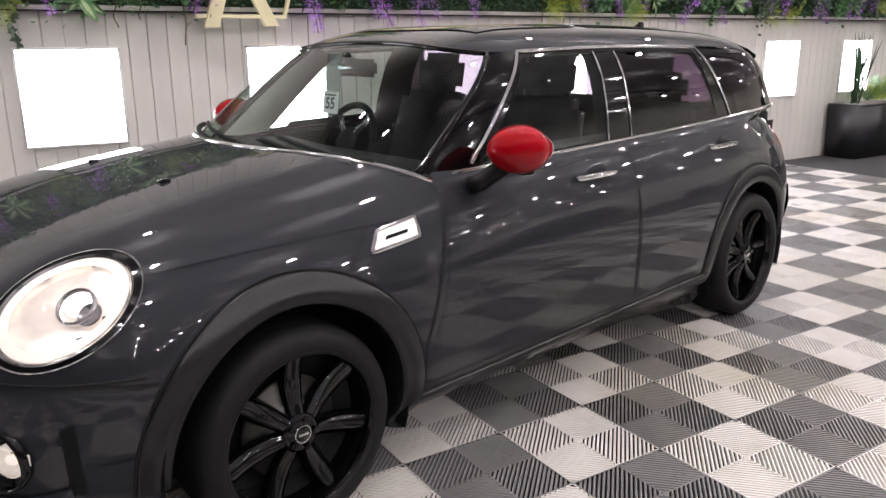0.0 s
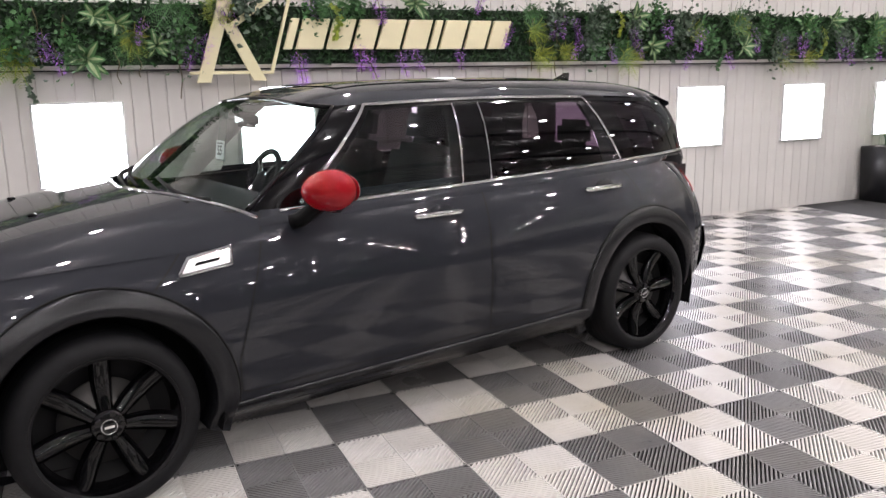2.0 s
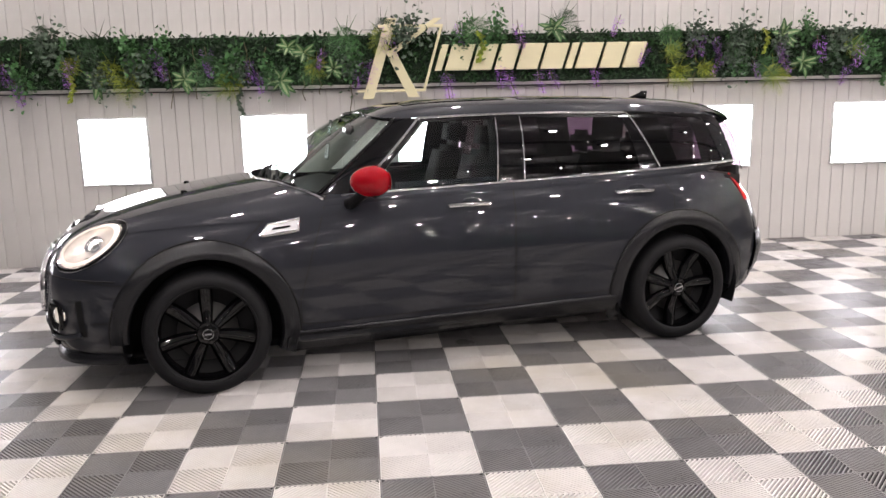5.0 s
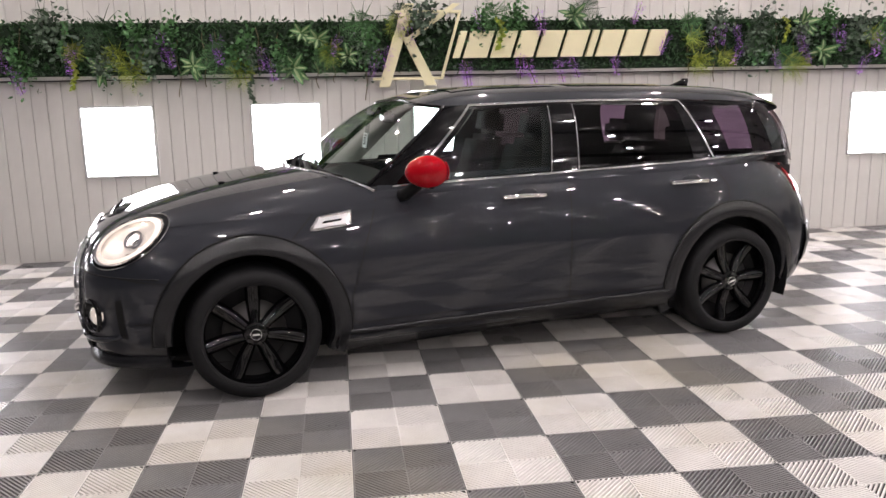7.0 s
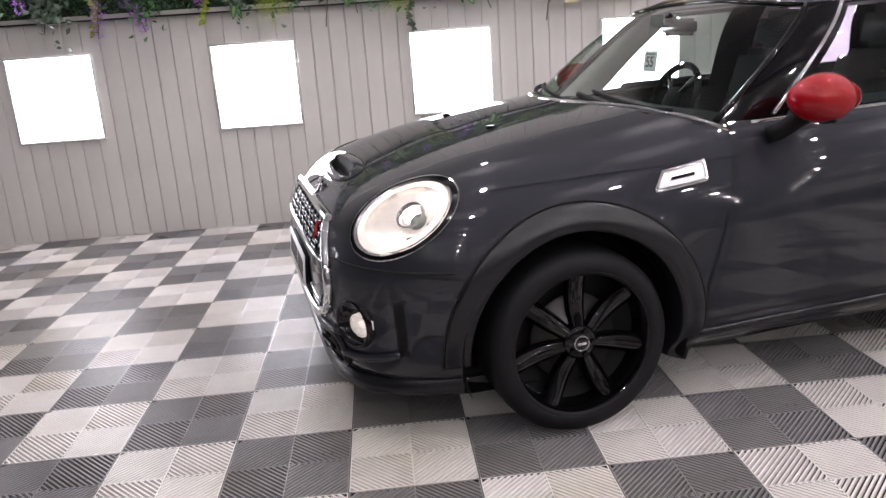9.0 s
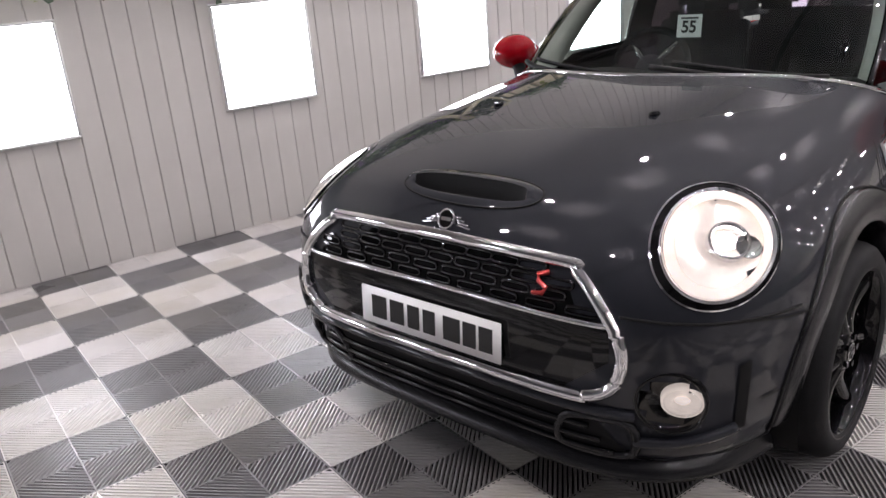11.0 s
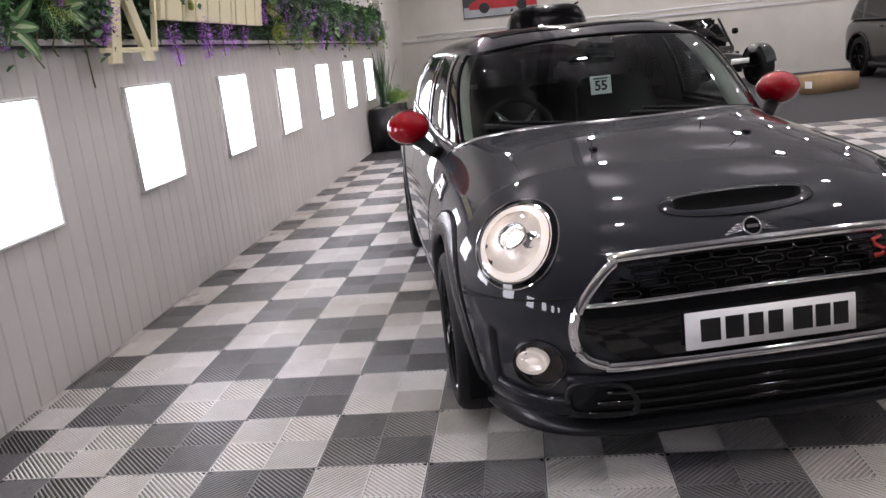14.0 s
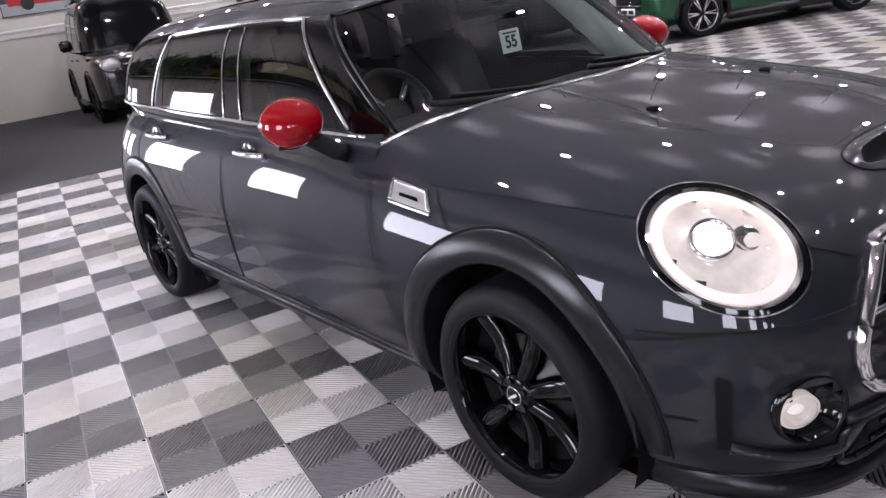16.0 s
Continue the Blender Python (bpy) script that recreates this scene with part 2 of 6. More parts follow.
def body_F(x, y, z):
    gy = np.abs(y) / body_w(z)
    gx = np.where(x < -1, (-1 - x) / (-1 - body_front(z)), np.where(x > 1, (x - 1) / (body_rear(z) - 1), 0))
    gz = np.where(z > 0.5, (z - 0.5) / (body_top(x) - 0.5), 0)
    lo = np.where(z < 0.5, (0.5 - z) / 0.36, 0)
    return (gy**4.8 + np.abs(gx)**4.2)**(3 / 4.4) + gz**3 + lo**9 - 1


def cabin_F(x, y, z):
    gy = np.abs(y) / cabin_w(z)
    gx = np.where(x < 0.3, (0.3 - x) / (0.3 - cabin_front(z)), np.where(x > 1.2, (x - 1.2) / (cabin_rear(z) - 1.2), 0))
    gz = np.where(z > 0.9, (z - 0.9) / (cabin_top(x) - 0.9), 0)
    return gy**5 + np.abs(gx)**5 + gz**5 - 1


def cast(F, O, D, far=1.6, proud=0.0):
    """Where rays from inside (O + t D) meet the skin F = 0."""
    O, D = np.broadcast_arrays(np.asarray(O, float), np.asarray(D, float))
    D = D / np.linalg.norm(D, axis=-1, keepdims=True)
    lo, hi = np.zeros(D.shape[:-1]), np.full(D.shape[:-1], far)
    for _ in range(26):
        mid = (lo + hi) / 2
        p = O + D * mid[..., None]
        out = F(p[..., 0], p[..., 1], p[..., 2]) > 0
        hi, lo = np.where(out, mid, hi), np.where(out, lo, mid)
    return O + D * (lo + proud)[..., None]


def skin_side(F, x, z, sign, proud=0.0):
    x, z = np.broadcast_arrays(np.asarray(x, float), np.asarray(z, float))
    O = np.stack([x, 0 * x, z], -1)
    D = np.broadcast_to(np.array([0, sign, 0.0]), O.shape)
    return cast(F, O, D, proud=proud)


def skin_front(F, y, z, x0=-1.0, proud=0.0):
    y, z = np.broadcast_arrays(np.asarray(y, float), np.asarray(z, float))
    O = np.stack([0 * y + x0, y, z], -1)
    D = np.broadcast_to(np.array([-1.0, 0, 0]), O.shape)
    return cast(F, O, D, proud=proud)


def skin_top(F, x, y, z0=0.5, proud=0.0):
    x, y = np.broadcast_arrays(np.asarray(x, float), np.asarray(y, float))
    O = np.stack([x, y, 0 * x + z0], -1)
    D = np.broadcast_to(np.array([0, 0, 1.0]), O.shape)
    return cast(F, O, D, proud=proud)


def quad(a, b, c, d, nu, nv):
    """Pairs over a four-cornered region: a-b is its lower edge, d-c its upper one."""
    s, t = np.meshgrid(np.linspace(0, 1, nu), np.linspace(0, 1, nv), indexing="ij")
    pts = [np.array(p, float) for p in (a, b, c, d)]
    q = (pts[0] * ((1 - s) * (1 - t))[..., None] + pts[1] * (s * (1 - t))[..., None]
         + pts[2] * (s * t)[..., None] + pts[3] * ((1 - s) * t)[..., None])
    return q[..., 0], q[..., 1]


CAR = pose(1.926, 2.928, 0, 0, 0, 11.12)
car = empty("estate_car", CAR, "dark grey metallic estate car with black wheels and red mirrors", "car")
AXLES, HUB, ARCH = (-1.335, 1.335), 0.315, 0.40


HL = (-1.833, 0.668, 0.768)


def lamp_frame(sign):
    """A frame at the headlamp with its z axis along the skin's normal."""
    c = np.array([HL[0], sign * HL[1], HL[2]])
    O = np.array([-1.25, 0, 0.5])
    p = cast(body_F, O, c - O)
    nrm = Vector((-0.552, sign * 0.473, 0.686)).normalized()
    up = Vector((0, 0, 1))
    across = up.cross(Vector((nrm.x, abs(nrm.y), nrm.z))).normalized()
    steep = Vector((nrm.x, abs(nrm.y), nrm.z)).cross(across)
    # the oval's long axis leans back and outwards
    long = across * math.cos(radians(-44.6)) + steep * math.sin(radians(-44.6))
    xax = Vector((long.x, sign * long.y, long.z)).normalized()
    yax = nrm.cross(xax).normalized()
    m = Matrix((xax, yax, nrm)).transposed().to_4x4()
    m.translation = Vector(p)
    return m


LAMP_R = (0.156, 0.126)
LAMP_M = {s_: lamp_frame(s_) for s_ in (-1, 1)}
LAMP_INV = {s_: LAMP_M[s_].inverted() for s_ in (-1, 1)}


def cut_openings(bm):
    """Take away the skin behind the headlamps, the fog lamps and the bonnet scoop."""
    gone = []
    for f in bm.faces:
        c = f.calc_center_median()
        if c.x > -1.4:
            continue
        s_ = 1 if c.y > 0 else -1
        lm = LAMP_M[s_]
        o_, n_ = Vector((-1.25, 0, 0.5)), lm.col[2].xyz
        along = (c - o_).dot(n_)
        if along > 1e-4:
            q = LAMP_INV[s_] @ (o_ + (c - o_) * ((lm.translation - o_).dot(n_) / along))
            lamp_ = (q.x / LAMP_R[0])**2 + (q.y / LAMP_R[1])**2 < 0.80
        else:
            lamp_ = False
        fog_ = c.x < -1.8 and math.hypot(abs(c.y) - 0.672, c.z - 0.436) < 0.056
        scoop_ = c.z > 0.78 and (abs(c.y) / 0.215)**2.4 + (abs(c.x + 1.93) / 0.036)**2.4 < 1
        if lamp_ or fog_ or scoop_:
            gone.append(f)
    bmesh.ops.delete(bm, geom=gone, context="FACES")
    return bm


def body_shell():
    """Nose fan, long middle and tail fan, cut open at the arches, the cabin and below."""
    na = 120
    th = np.linspace(-0.30 * math.pi, 1.30 * math.pi, na)
    rings = []
    for ph in np.linspace(86, 3, 70):
        p = radians(ph)
        D = np.stack([np.full(na, -math.sin(p)), math.cos(p) * np.cos(th), math.cos(p) * np.sin(th)], -1)
        rings.append(cast(body_F, np.array([-1.25, 0, 0.5]), D))
    for x in np.linspace(-1.25, 1.25, 150):
        D = np.stack([np.zeros(na), np.cos(th), np.sin(th)], -1)
        rings.append(cast(body_F, np.array([x, 0, 0.5]), D))
    for ph in np.linspace(3, 86, 36):
        p = radians(ph)
        D = np.stack([np.full(na, math.sin(p)), math.cos(p) * np.cos(th), math.cos(p) * np.sin(th)], -1)
        rings.append(cast(body_F, np.array([1.25, 0, 0.5]), D))
    bm = grid_mesh(np.array(rings))
    gone = []
    for f in bm.faces:
        c = f.calc_center_median()
        arch = any(math.hypot(c.x - a, c.z - HUB) < ARCH for a in AXLES) and abs(c.y) > 0.5
        edge = -1.03 + 0.33 * (abs(c.y) / 0.735)**2.4
        cabin = c.x > edge and c.x < 1.93 and c.z > 0.9 and abs(c.y) < 0.72
        grille = c.x < -1.9 and abs(c.y) < 0.52 - abs(c.z - 0.58) * 0.9 and 0.45 < c.z < 0.728
        if arch or cabin or grille or c.z < 0.17:
            gone.append(f)
    bmesh.ops.delete(bm, geom=gone, context="FACES")
    return finish(bm)


part("body", cut_openings(body_shell()), PAINT, car)


def side_patch(F, a, b, c, d, sign, nu=30, nv=24, proud=0.0):
    x, z = quad(a, b, c, d, nu, nv)
    return finish(grid_mesh(skin_side(F, x, z, sign, proud)))


def ribbon(F, pts2, sign, width=0.006, proud=0.0035, view="side", n=24):
    """A thin dark shut line on the skin along (x, z), (y, z) or (x, y) pairs."""
    line = []
    for (p, q) in zip(pts2[:-1], pts2[1:]):
        for k in range(n):
            t = k / n
            line.append((p[0] + (q[0] - p[0]) * t, p[1] + (q[1] - p[1]) * t))
    line.append(pts2[-1])
    A = np.array(line, float)
    T = np.gradient(A, axis=0)
    T /= np.linalg.norm(T, axis=1, keepdims=True) + 1e-9
    N = np.stack([-T[:, 1], T[:, 0]], -1) * width / 2
    rows = []
    for B in (A - N, A + N):
        if view == "side":
            rows.append(skin_side(F, B[:, 0], B[:, 1], sign, proud))
        elif view == "front":
            rows.append(skin_front(F, B[:, 0], B[:, 1], proud=proud))
        else:
            rows.append(skin_top(F, B[:, 0], B[:, 1], proud=proud))
    return finish(grid_mesh(np.array(rows)))


def arc(cx, cz, r, a0, a1, n):
    return [(cx + r * math.cos(radians(a0 + (a1 - a0) * i / n)), cz + r * math.sin(radians(a0 + (a1 - a0) * i / n))) for i in range(n + 1)]


def arch_flare(ax, sign, a0, a1):
    """The cladding round a wheel arch: a rolled lip over the skin, turned in towards the wheel."""
    prof = ((0.366, -0.11), (0.367, -0.010), (0.370, 0.003), (0.378, 0.010), (0.41, 0.012), (0.446, 0.010), (0.452, 0.008), (0.455, 0.002), (0.455, -0.01))
    a = np.radians(np.linspace(a0, a1, 65))[:, None]
    r, out = np.array(prof)[None, :, 0], np.array(prof)[None, :, 1]
    x, z = ax + r * np.cos(a), HUB + r * np.sin(a) * 1.02
    y = np.maximum(np.abs(skin_side(body_F, x, z, sign)[..., 1]), 0.80)
    return finish(grid_mesh(np.stack([x, sign * (y + out), z], -1)))


def wheel_well(ax, sign):
    prof = ((0.40, 0.86), (0.40, 0.55), (0.30, 0.54), (0.0, 0.54))
    bm = lathe(prof, 40)
    for v in bm.verts:
        v.co = Vector((v.co.x + ax, sign * v.co.y, v.co.z + HUB))
    low = [f for f in bm.faces if f.calc_center_median().z < 0.17]
    bmesh.ops.delete(bm, geom=low, context="FACES")
    return finish(bm)


for sign in (-1, 1):
    for ax in AXLES:
        arch_ = part("arch_cladding", arch_flare(ax, sign, *((-20, 183) if ax < 0 else (-3, 200))), CLAD, car, "satin dark grey arch cladding")
        an_ = np.radians(np.linspace(-4, 184, 60))
        ex_, ez_ = ax + 0.458 * np.cos(an_), HUB + 0.458 * np.sin(an_) * 1.02
        edge_ = skin_side(body_F, ex_, ez_, sign, 0.002)
        part("arch_shut_line", tube([tuple(p) for p in edge_], 0.0035, n=6), GAP, arch_)
        part("wheel_well", wheel_well(ax, sign), MATT, car)
    # sill cladding
    sill = np.array(((0.30, 0.0), (0.298, 0.008), (0.28, 0.014), (0.20, 0.014), (0.150, 0.006), (0.125, -0.02), (0.123, -0.25)))
    x, z = np.broadcast_arrays(np.linspace(-0.92, 0.92, 40)[:, None], sill[None, :, 0])
    y = np.abs(skin_side(body_F, x, np.maximum(z + 0.025 * x, 0.165), sign)[..., 1])
    P = np.stack([x, sign * (y + sill[None, :, 1]), z + 0.018 * x], -1)
    part("sill", finish(grid_mesh(P)), CLAD, car, "satin dark grey sill cladding")
    # doors
    fd = ((-0.875, 0.315), (0.285, 0.325), (0.318, 0.975), (-0.70, 0.955))
    rd = ((0.295, 0.325), (0.97, 0.345), (1.30, 1.005), (0.328, 0.975))
    for name, q in (("front_door", fd), ("rear_door", rd)):
        if name == "rear_door":
            x0, z0 = quad(*q, 30, 34)
            # the door's rear edge follows the arch
            lim = np.where(z0 < 0.72, 1.335 - np.sqrt(np.maximum(0.475**2 - (z0 - HUB)**2, 0)), 1.30)
            s = (x0 - x0.min(axis=0)) / (x0.max(axis=0) - x0.min(axis=0) + 1e-9)
            x0 = 0.31 + s * (np.minimum(lim, 1.30) - 0.31)
            bm = finish(grid_mesh(skin_side(body_F, x0, z0, sign, 0.002)))
        else:
            bm = side_patch(body_F, *q, sign, 34, 34, 0.002)
        door = part(name, bm, PAINT, car)
        if name == "front_door":
            part("shut_line", ribbon(body_F, [fd[3], (-0.80, 0.70), (-0.875, 0.45), (-0.872, 0.33), (-0.84, 0.318), (0.28, 0.328)], sign), GAP, door)
            part("shut_line", ribbon(body_F, [(0.29, 0.328), (0.295, 0.7), (0.322, 0.985)], sign, 0.008), GAP, door)
            hx, hz = 0.052, 0.877
        else:
            part("shut_line", ribbon(body_F, [(0.29, 0.33), (0.95, 0.345)], sign), GAP, door)
            part("shut_line", ribbon(body_F, [(1.285, 0.76), (1.30, 0.86), (1.25, 0.95), (1.20, 1.005)], sign), GAP, door)
            hx, hz = 1.05, 0.897
        # chrome pull handle over a dished recess
        y = abs(float(skin_side(body_F, hx, hz, sign)[1]))
        cup = bmesh.new()
        bmesh.ops.create_uvsphere(cup, u_segments=24, v_segments=12, radius=1.0)
        for v in cup.verts:
            v.co = Vector((hx + 0.02 + v.co.x * 0.062, sign * (y - 0.004 + v.co.y * 0.008), hz + 0.004 + v.co.z * 0.038))
        part("handle_recess", finish(cup), PAINT, door)
        bar = [(hx - 0.125 + 0.25 * i / 14, sign * (y + 0.006 + 0.034 * math.sin(math.pi * (i / 14))**0.5), hz + 0.006 * math.sin(math.pi * i / 14)) for i in range(15)]
        part("handle", tube(bar, 0.0115, n=10, flat=0.8), CHROME, door, "chrome pull handle")
    # seam from the arch to the scuttle, and the long shoulder seam of the bonnet
    part("bonnet_shut_line", ribbon(body_F, [(-1.14, 0.752), (-1.02, 0.865), (-0.93, 0.935)], sign), GAP, car)
    part("bumper_shut_line", ribbon(body_F, [(-1.69, 0.585), (-1.80, 0.60), (-1.93, 0.625)], sign), GAP, car)
    seam_ = [tuple(cast(body_F, np.array([-1.25, 0, 0.0]) + np.array([0, 0, z_]), np.array([-math.cos(a_), sign * math.sin(a_), 0]), proud=0.001))
             for a_, z_ in zip(np.radians(np.linspace(34, 60, 24)), 0.640 - 0.030 * np.linspace(0, 1, 24))]
    part("bumper_shut_line", tube(seam_, 0.0035, n=6), GAP, car)
    part("bumper_shut_line", ribbon(body_F, [(-1.72, 0.41), (-1.86, 0.405)], sign), GAP, car)
    part("bumper_shut_line", ribbon(body_F, [(1.78, 0.60), (1.99, 0.615)], sign), GAP, car)
    # chrome side scuttle vent with a dark slot
    q = ((-1.055, 0.782), (-0.865, 0.800), (-0.853, 0.856), (-1.01, 0.835))
    frame_pts = []
    for (p, r) in zip(q, q[1:] + q[:1]):
        for k in range(8):
            frame_pts.append((p[0] + (r[0] - p[0]) * k / 8, p[1] + (r[1] - p[1]) * k / 8))
    F3 = skin_side(body_F, [p[0] for p in frame_pts], [p[1] for p in frame_pts], sign, 0.004)
    vent = part("side_vent", side_patch(body_F, *q, sign, 10, 6, 0.006), SATIN, car, "bright chrome side vent")
    part("vent_frame", tube([tuple(p) for p in F3], 0.007, closed=True), CHROME, vent)
    part("vent_slot", side_patch(body_F, (-0.995, 0.810), (-0.905, 0.819), (-0.900, 0.828), (-0.985, 0.820), sign, 8, 4, 0.0085), BLACK, vent)

# ---------- cabin ----------
BELT = curve((-0.75, 0.955), (-0.5, 0.966), (0.32, 0.988), (1.2, 1.016), (1.8, 1.045))


def glass_quad(a, b, c, d, sign, name, material, label):
    g = part(name, side_patch(cabin_F, a, b, c, d, sign, 24, 14), material, car, label)
    return g


for sign in (-1, 1):
    glass_quad((-0.50, 0.972), (0.25, 0.992), (0.285, 1.328), (-0.165, 1.315), sign, "front_side_window", FR_GLASS, "clear front door glass")
    glass_quad((0.40, 0.996), (1.135, 1.018), (1.055, 1.332), (0.415, 1.332), sign, "rear_side_window", PRIV_GLASS, "dark privacy glass")
    glass_quad((1.25, 1.022), (1.70, 1.040), (1.60, 1.305), (1.125, 1.330), sign, "quarter_window", PRIV_GLASS, "dark privacy glass")
    for a, b, c, d in (((0.25, 0.985), (0.40, 0.99), (0.415, 1.345), (0.285, 1.342)),
                       ((1.135, 1.012), (1.25, 1.016), (1.125, 1.343), (1.055, 1.345)),
                       ((1.70, 1.03), (1.80, 1.04), (1.72, 1.30), (1.60, 1.318))):
        part("window_pillar", side_patch(cabin_F, a, b, c, d, sign, 8, 14, 0.002), BLACK, car, "gloss black window pillar")
    for a, b, c, d in (((-0.50, 0.955), (0.40, 0.975), (0.40, 0.996), (-0.50, 0.972)), ((0.40, 0.975), (1.80, 1.02), (1.80, 1.044), (0.40, 0.996)),
                       ((-0.165, 1.315), (0.42, 1.328), (0.42, 1.347), (-0.165, 1.335)), ((0.42, 1.328), (1.72, 1.300), (1.72, 1.32), (0.42, 1.347))):
        part("window_surround", side_patch(cabin_F, a, b, c, d, sign, 20, 4, 0.0015), BLACK, car)
    # windscreen pillar between the screen's edge and the door glass
    rows = []
    for k in range(18):
        t = k / 17
        z = 0.955 + t * (1.338 - 0.955)
        xa = -0.545 + t * (0.365)
        p1 = skin_side(cabin_F, xa + 0.05, z, sign)
        p0 = skin_side(cabin_F, -0.74 + 0.45 * (z - 0.955) / 0.38, z, sign)
        row = []
        for m_ in range(8):
            s = m_ / 7
            mid = p0 * (1 - s) + p1 * s
            O = np.array([0.3, 0, z])
            row.append(cast(cabin_F, O, mid - O, proud=0.002))
        rows.append(row)
    part("windscreen_pillar", finish(grid_mesh(np.array(rows))), BLACK, car, "gloss black windscreen pillar")
    # bright strip along the belt, up the pillar and along the roof rail
    strip = [tuple(skin_side(cabin_F, x, float(BELT(x)) - 0.008, sign, 0.006)) for x in np.linspace(-0.62, 1.80, 60)]
    part("belt_strip", tube(strip, 0.008, n=8), CHROME, car, "chrome belt strip")
    rail = [tuple(skin_side(cabin_F, -0.535 + 0.37 * t, 0.975 + 0.362 * t, sign, 0.006)) for t in np.linspace(0, 1, 16)]
    rail += [tuple(skin_side(cabin_F, x, 1.337 + 0.012 * math.sin(math.pi * (x + 0.165) / 1.3), sign, 0.006)) for x in np.linspace(-0.13, 1.09, 40)]
    part("roof_strip", tube(rail, 0.0075, n=8), CHROME, car, "chrome roof rail strip")
    for xb, xt in ((0.243, 0.275), (0.405, 0.42)):
        line = [tuple(skin_side(cabin_F, xb + (xt - xb) * t, 0.985 + 0.345 * t, sign, 0.004)) for t in np.linspace(0, 1, 12)]
        part("window_trim", tube(line, 0.0045, n=6), CHROME, car)
    line = [tuple(skin_side(cabin_F, 1.262 - 0.16 * t, 1.02 + 0.318 * t, sign, 0.005)) for t in np.linspace(0, 1, 12)]
    part("window_trim", tube(line, 0.006, n=6), CHROME, car)
    # shoulder fillet from body to glass
    rows = []
    for x in np.linspace(-0.72, 1.86, 60):
        zb = float(BELT(x))
        p0 = skin_side(body_F, x, zb - 0.05, sign, 0.0025)
        p1 = skin_side(cabin_F, x, zb - 0.008, sign, 0.001)
        mid = (p0 + p1) / 2 + np.array([0, sign * 0.006, 0.006])
        rows.append([p0, p0 * 0.5 + mid * 0.5 + np.array([0, sign * 0.002, 0.003]), mid, p1])
    part("shoulder", finish(grid_mesh(np.array(rows))), PAINT, car)


def roof():
    """The roof skin from the screen's upper edge to the tail."""
    s, u = np.meshgrid(np.linspace(0, 1, 70), np.linspace(-1, 1, 60), indexing="ij")
    yu = np.abs(u) * 0.573
    x0 = skin_front(cabin_F, yu, 1.372 - 0.040 * np.abs(u)**2.2, x0=0.2)[..., 0] - 0.004
    x0 = x0 + 0.06 * np.maximum(np.abs(u) - 0.93, 0) / 0.07
    x = x0 + (1.80 + 0.10 * (1 - u * u) - x0) * s
    zr = 1.345 + 0.010 * np.sin(math.pi * s) - 0.0875 * np.maximum(0, s - 0.6)
    th0 = np.arctan2(zr - 0.95, 0.606)
    th = th0 + (math.pi - 2 * th0) * (1 - u) / 2
    O = np.stack([x, 0 * x, 0 * x + 0.95], -1)
    return finish(grid_mesh(cast(cabin_F, O, np.stack([0 * x, np.cos(th), np.sin(th)], -1), proud=0.001)))


roof_panel = part("roof", roof(), PAINT, car)
sy, sz = np.meshgrid(np.linspace(-1, 1, 50), np.linspace(0, 1, 24), indexing="ij")


def screen_side(z):
    """The half width of the screen at a height: its edge runs straight from scuttle to roof."""
    x = -0.74 + 0.45 * (np.asarray(z, float) - 0.955) / 0.38
    return np.abs(skin_side(cabin_F, x, z, 1)[..., 1])


def screen_edge(u, t):
    y = u * screen_side(0.96 + 0.372 * np.asarray(t, float))
    z = (0.985 - 0.025 * abs(u)**2) * (1 - t) + (1.372 - 0.040 * abs(u)**2.2) * t
    return y, z


wy, wz = screen_edge(sy, sz)
part("windscreen", finish(grid_mesh(skin_front(cabin_F, wy, wz, x0=0.2))), WS_GLASS, car, "clear windscreen")
edge = [screen_edge(u, 0.0) for u in np.linspace(-1, 1, 40)]
part("scuttle_strip", tube([tuple(skin_front(cabin_F, a, b - 0.006, x0=0.2, proud=0.012)) for a, b in edge], 0.011), MATT, car)
edge2 = [screen_edge(u, 1.0) for u in np.linspace(-1, 1, 40)]
part("header_strip", tube([tuple(skin_front(cabin_F, a, b, x0=0.2, proud=0.002)) for a, b in edge2], 0.009), BLACK, car)
for u0 in (-1, 1):
    e3 = [screen_edge(u0, t) for t in np.linspace(0, 1, 20)]
    part("screen_edge_strip", tube([tuple(skin_front(cabin_F, a, b, x0=0.2, proud=0.003)) for a, b in e3], 0.011), BLACK, car)
# scuttle tray and chrome lip at the bonnet's rear edge
lip = []
for u in np.linspace(-1, 1, 50):
    y = u * 0.735
    x = -1.045 + 0.33 * abs(u)**2.4
    lip.append((x, y))
tray0 = skin_top(body_F, [p[0] for p in lip], [p[1] for p in lip], proud=-0.004)
tray1 = np.array([skin_front(cabin_F, p[1] * 0.94, 0.955, x0=0.2) for p in lip])
part("scuttle_tray", finish(grid_mesh(np.array([tray0, tray0 * 0.5 + tray1 * 0.5 - np.array([0, 0, 0.012]), tray1]))), MATT, car)
part("bonnet_lip", tube([tuple(p + np.array([0, 0, 0.005])) for p in tray0], 0.009), CHROME, car, "chrome rear bonnet lip")
part("rear_window", finish(grid_mesh(cast(cabin_F, np.stack([0 * wy + 1.2, sy * (0.62 - 0.06 * sz), wz], -1), np.array([1.0, 0, 0])))), PRIV_GLASS, car)
sp = []
for x_, z_ in ((1.66, 1.411), (1.80, 1.396), (1.905, 1.362), (1.908, 1.346), (1.84, 1.325), (1.72, 1.325)):
    sp.append([(x_ - 0.07 * abs(u)**3, u * 0.575, z_ - 0.070 * abs(u)**3) for u in np.linspace(-1, 1, 30)])
part("roof_spoiler", finish(grid_mesh(np.array(sp))), PAINT, car)
fin = bmesh.new()
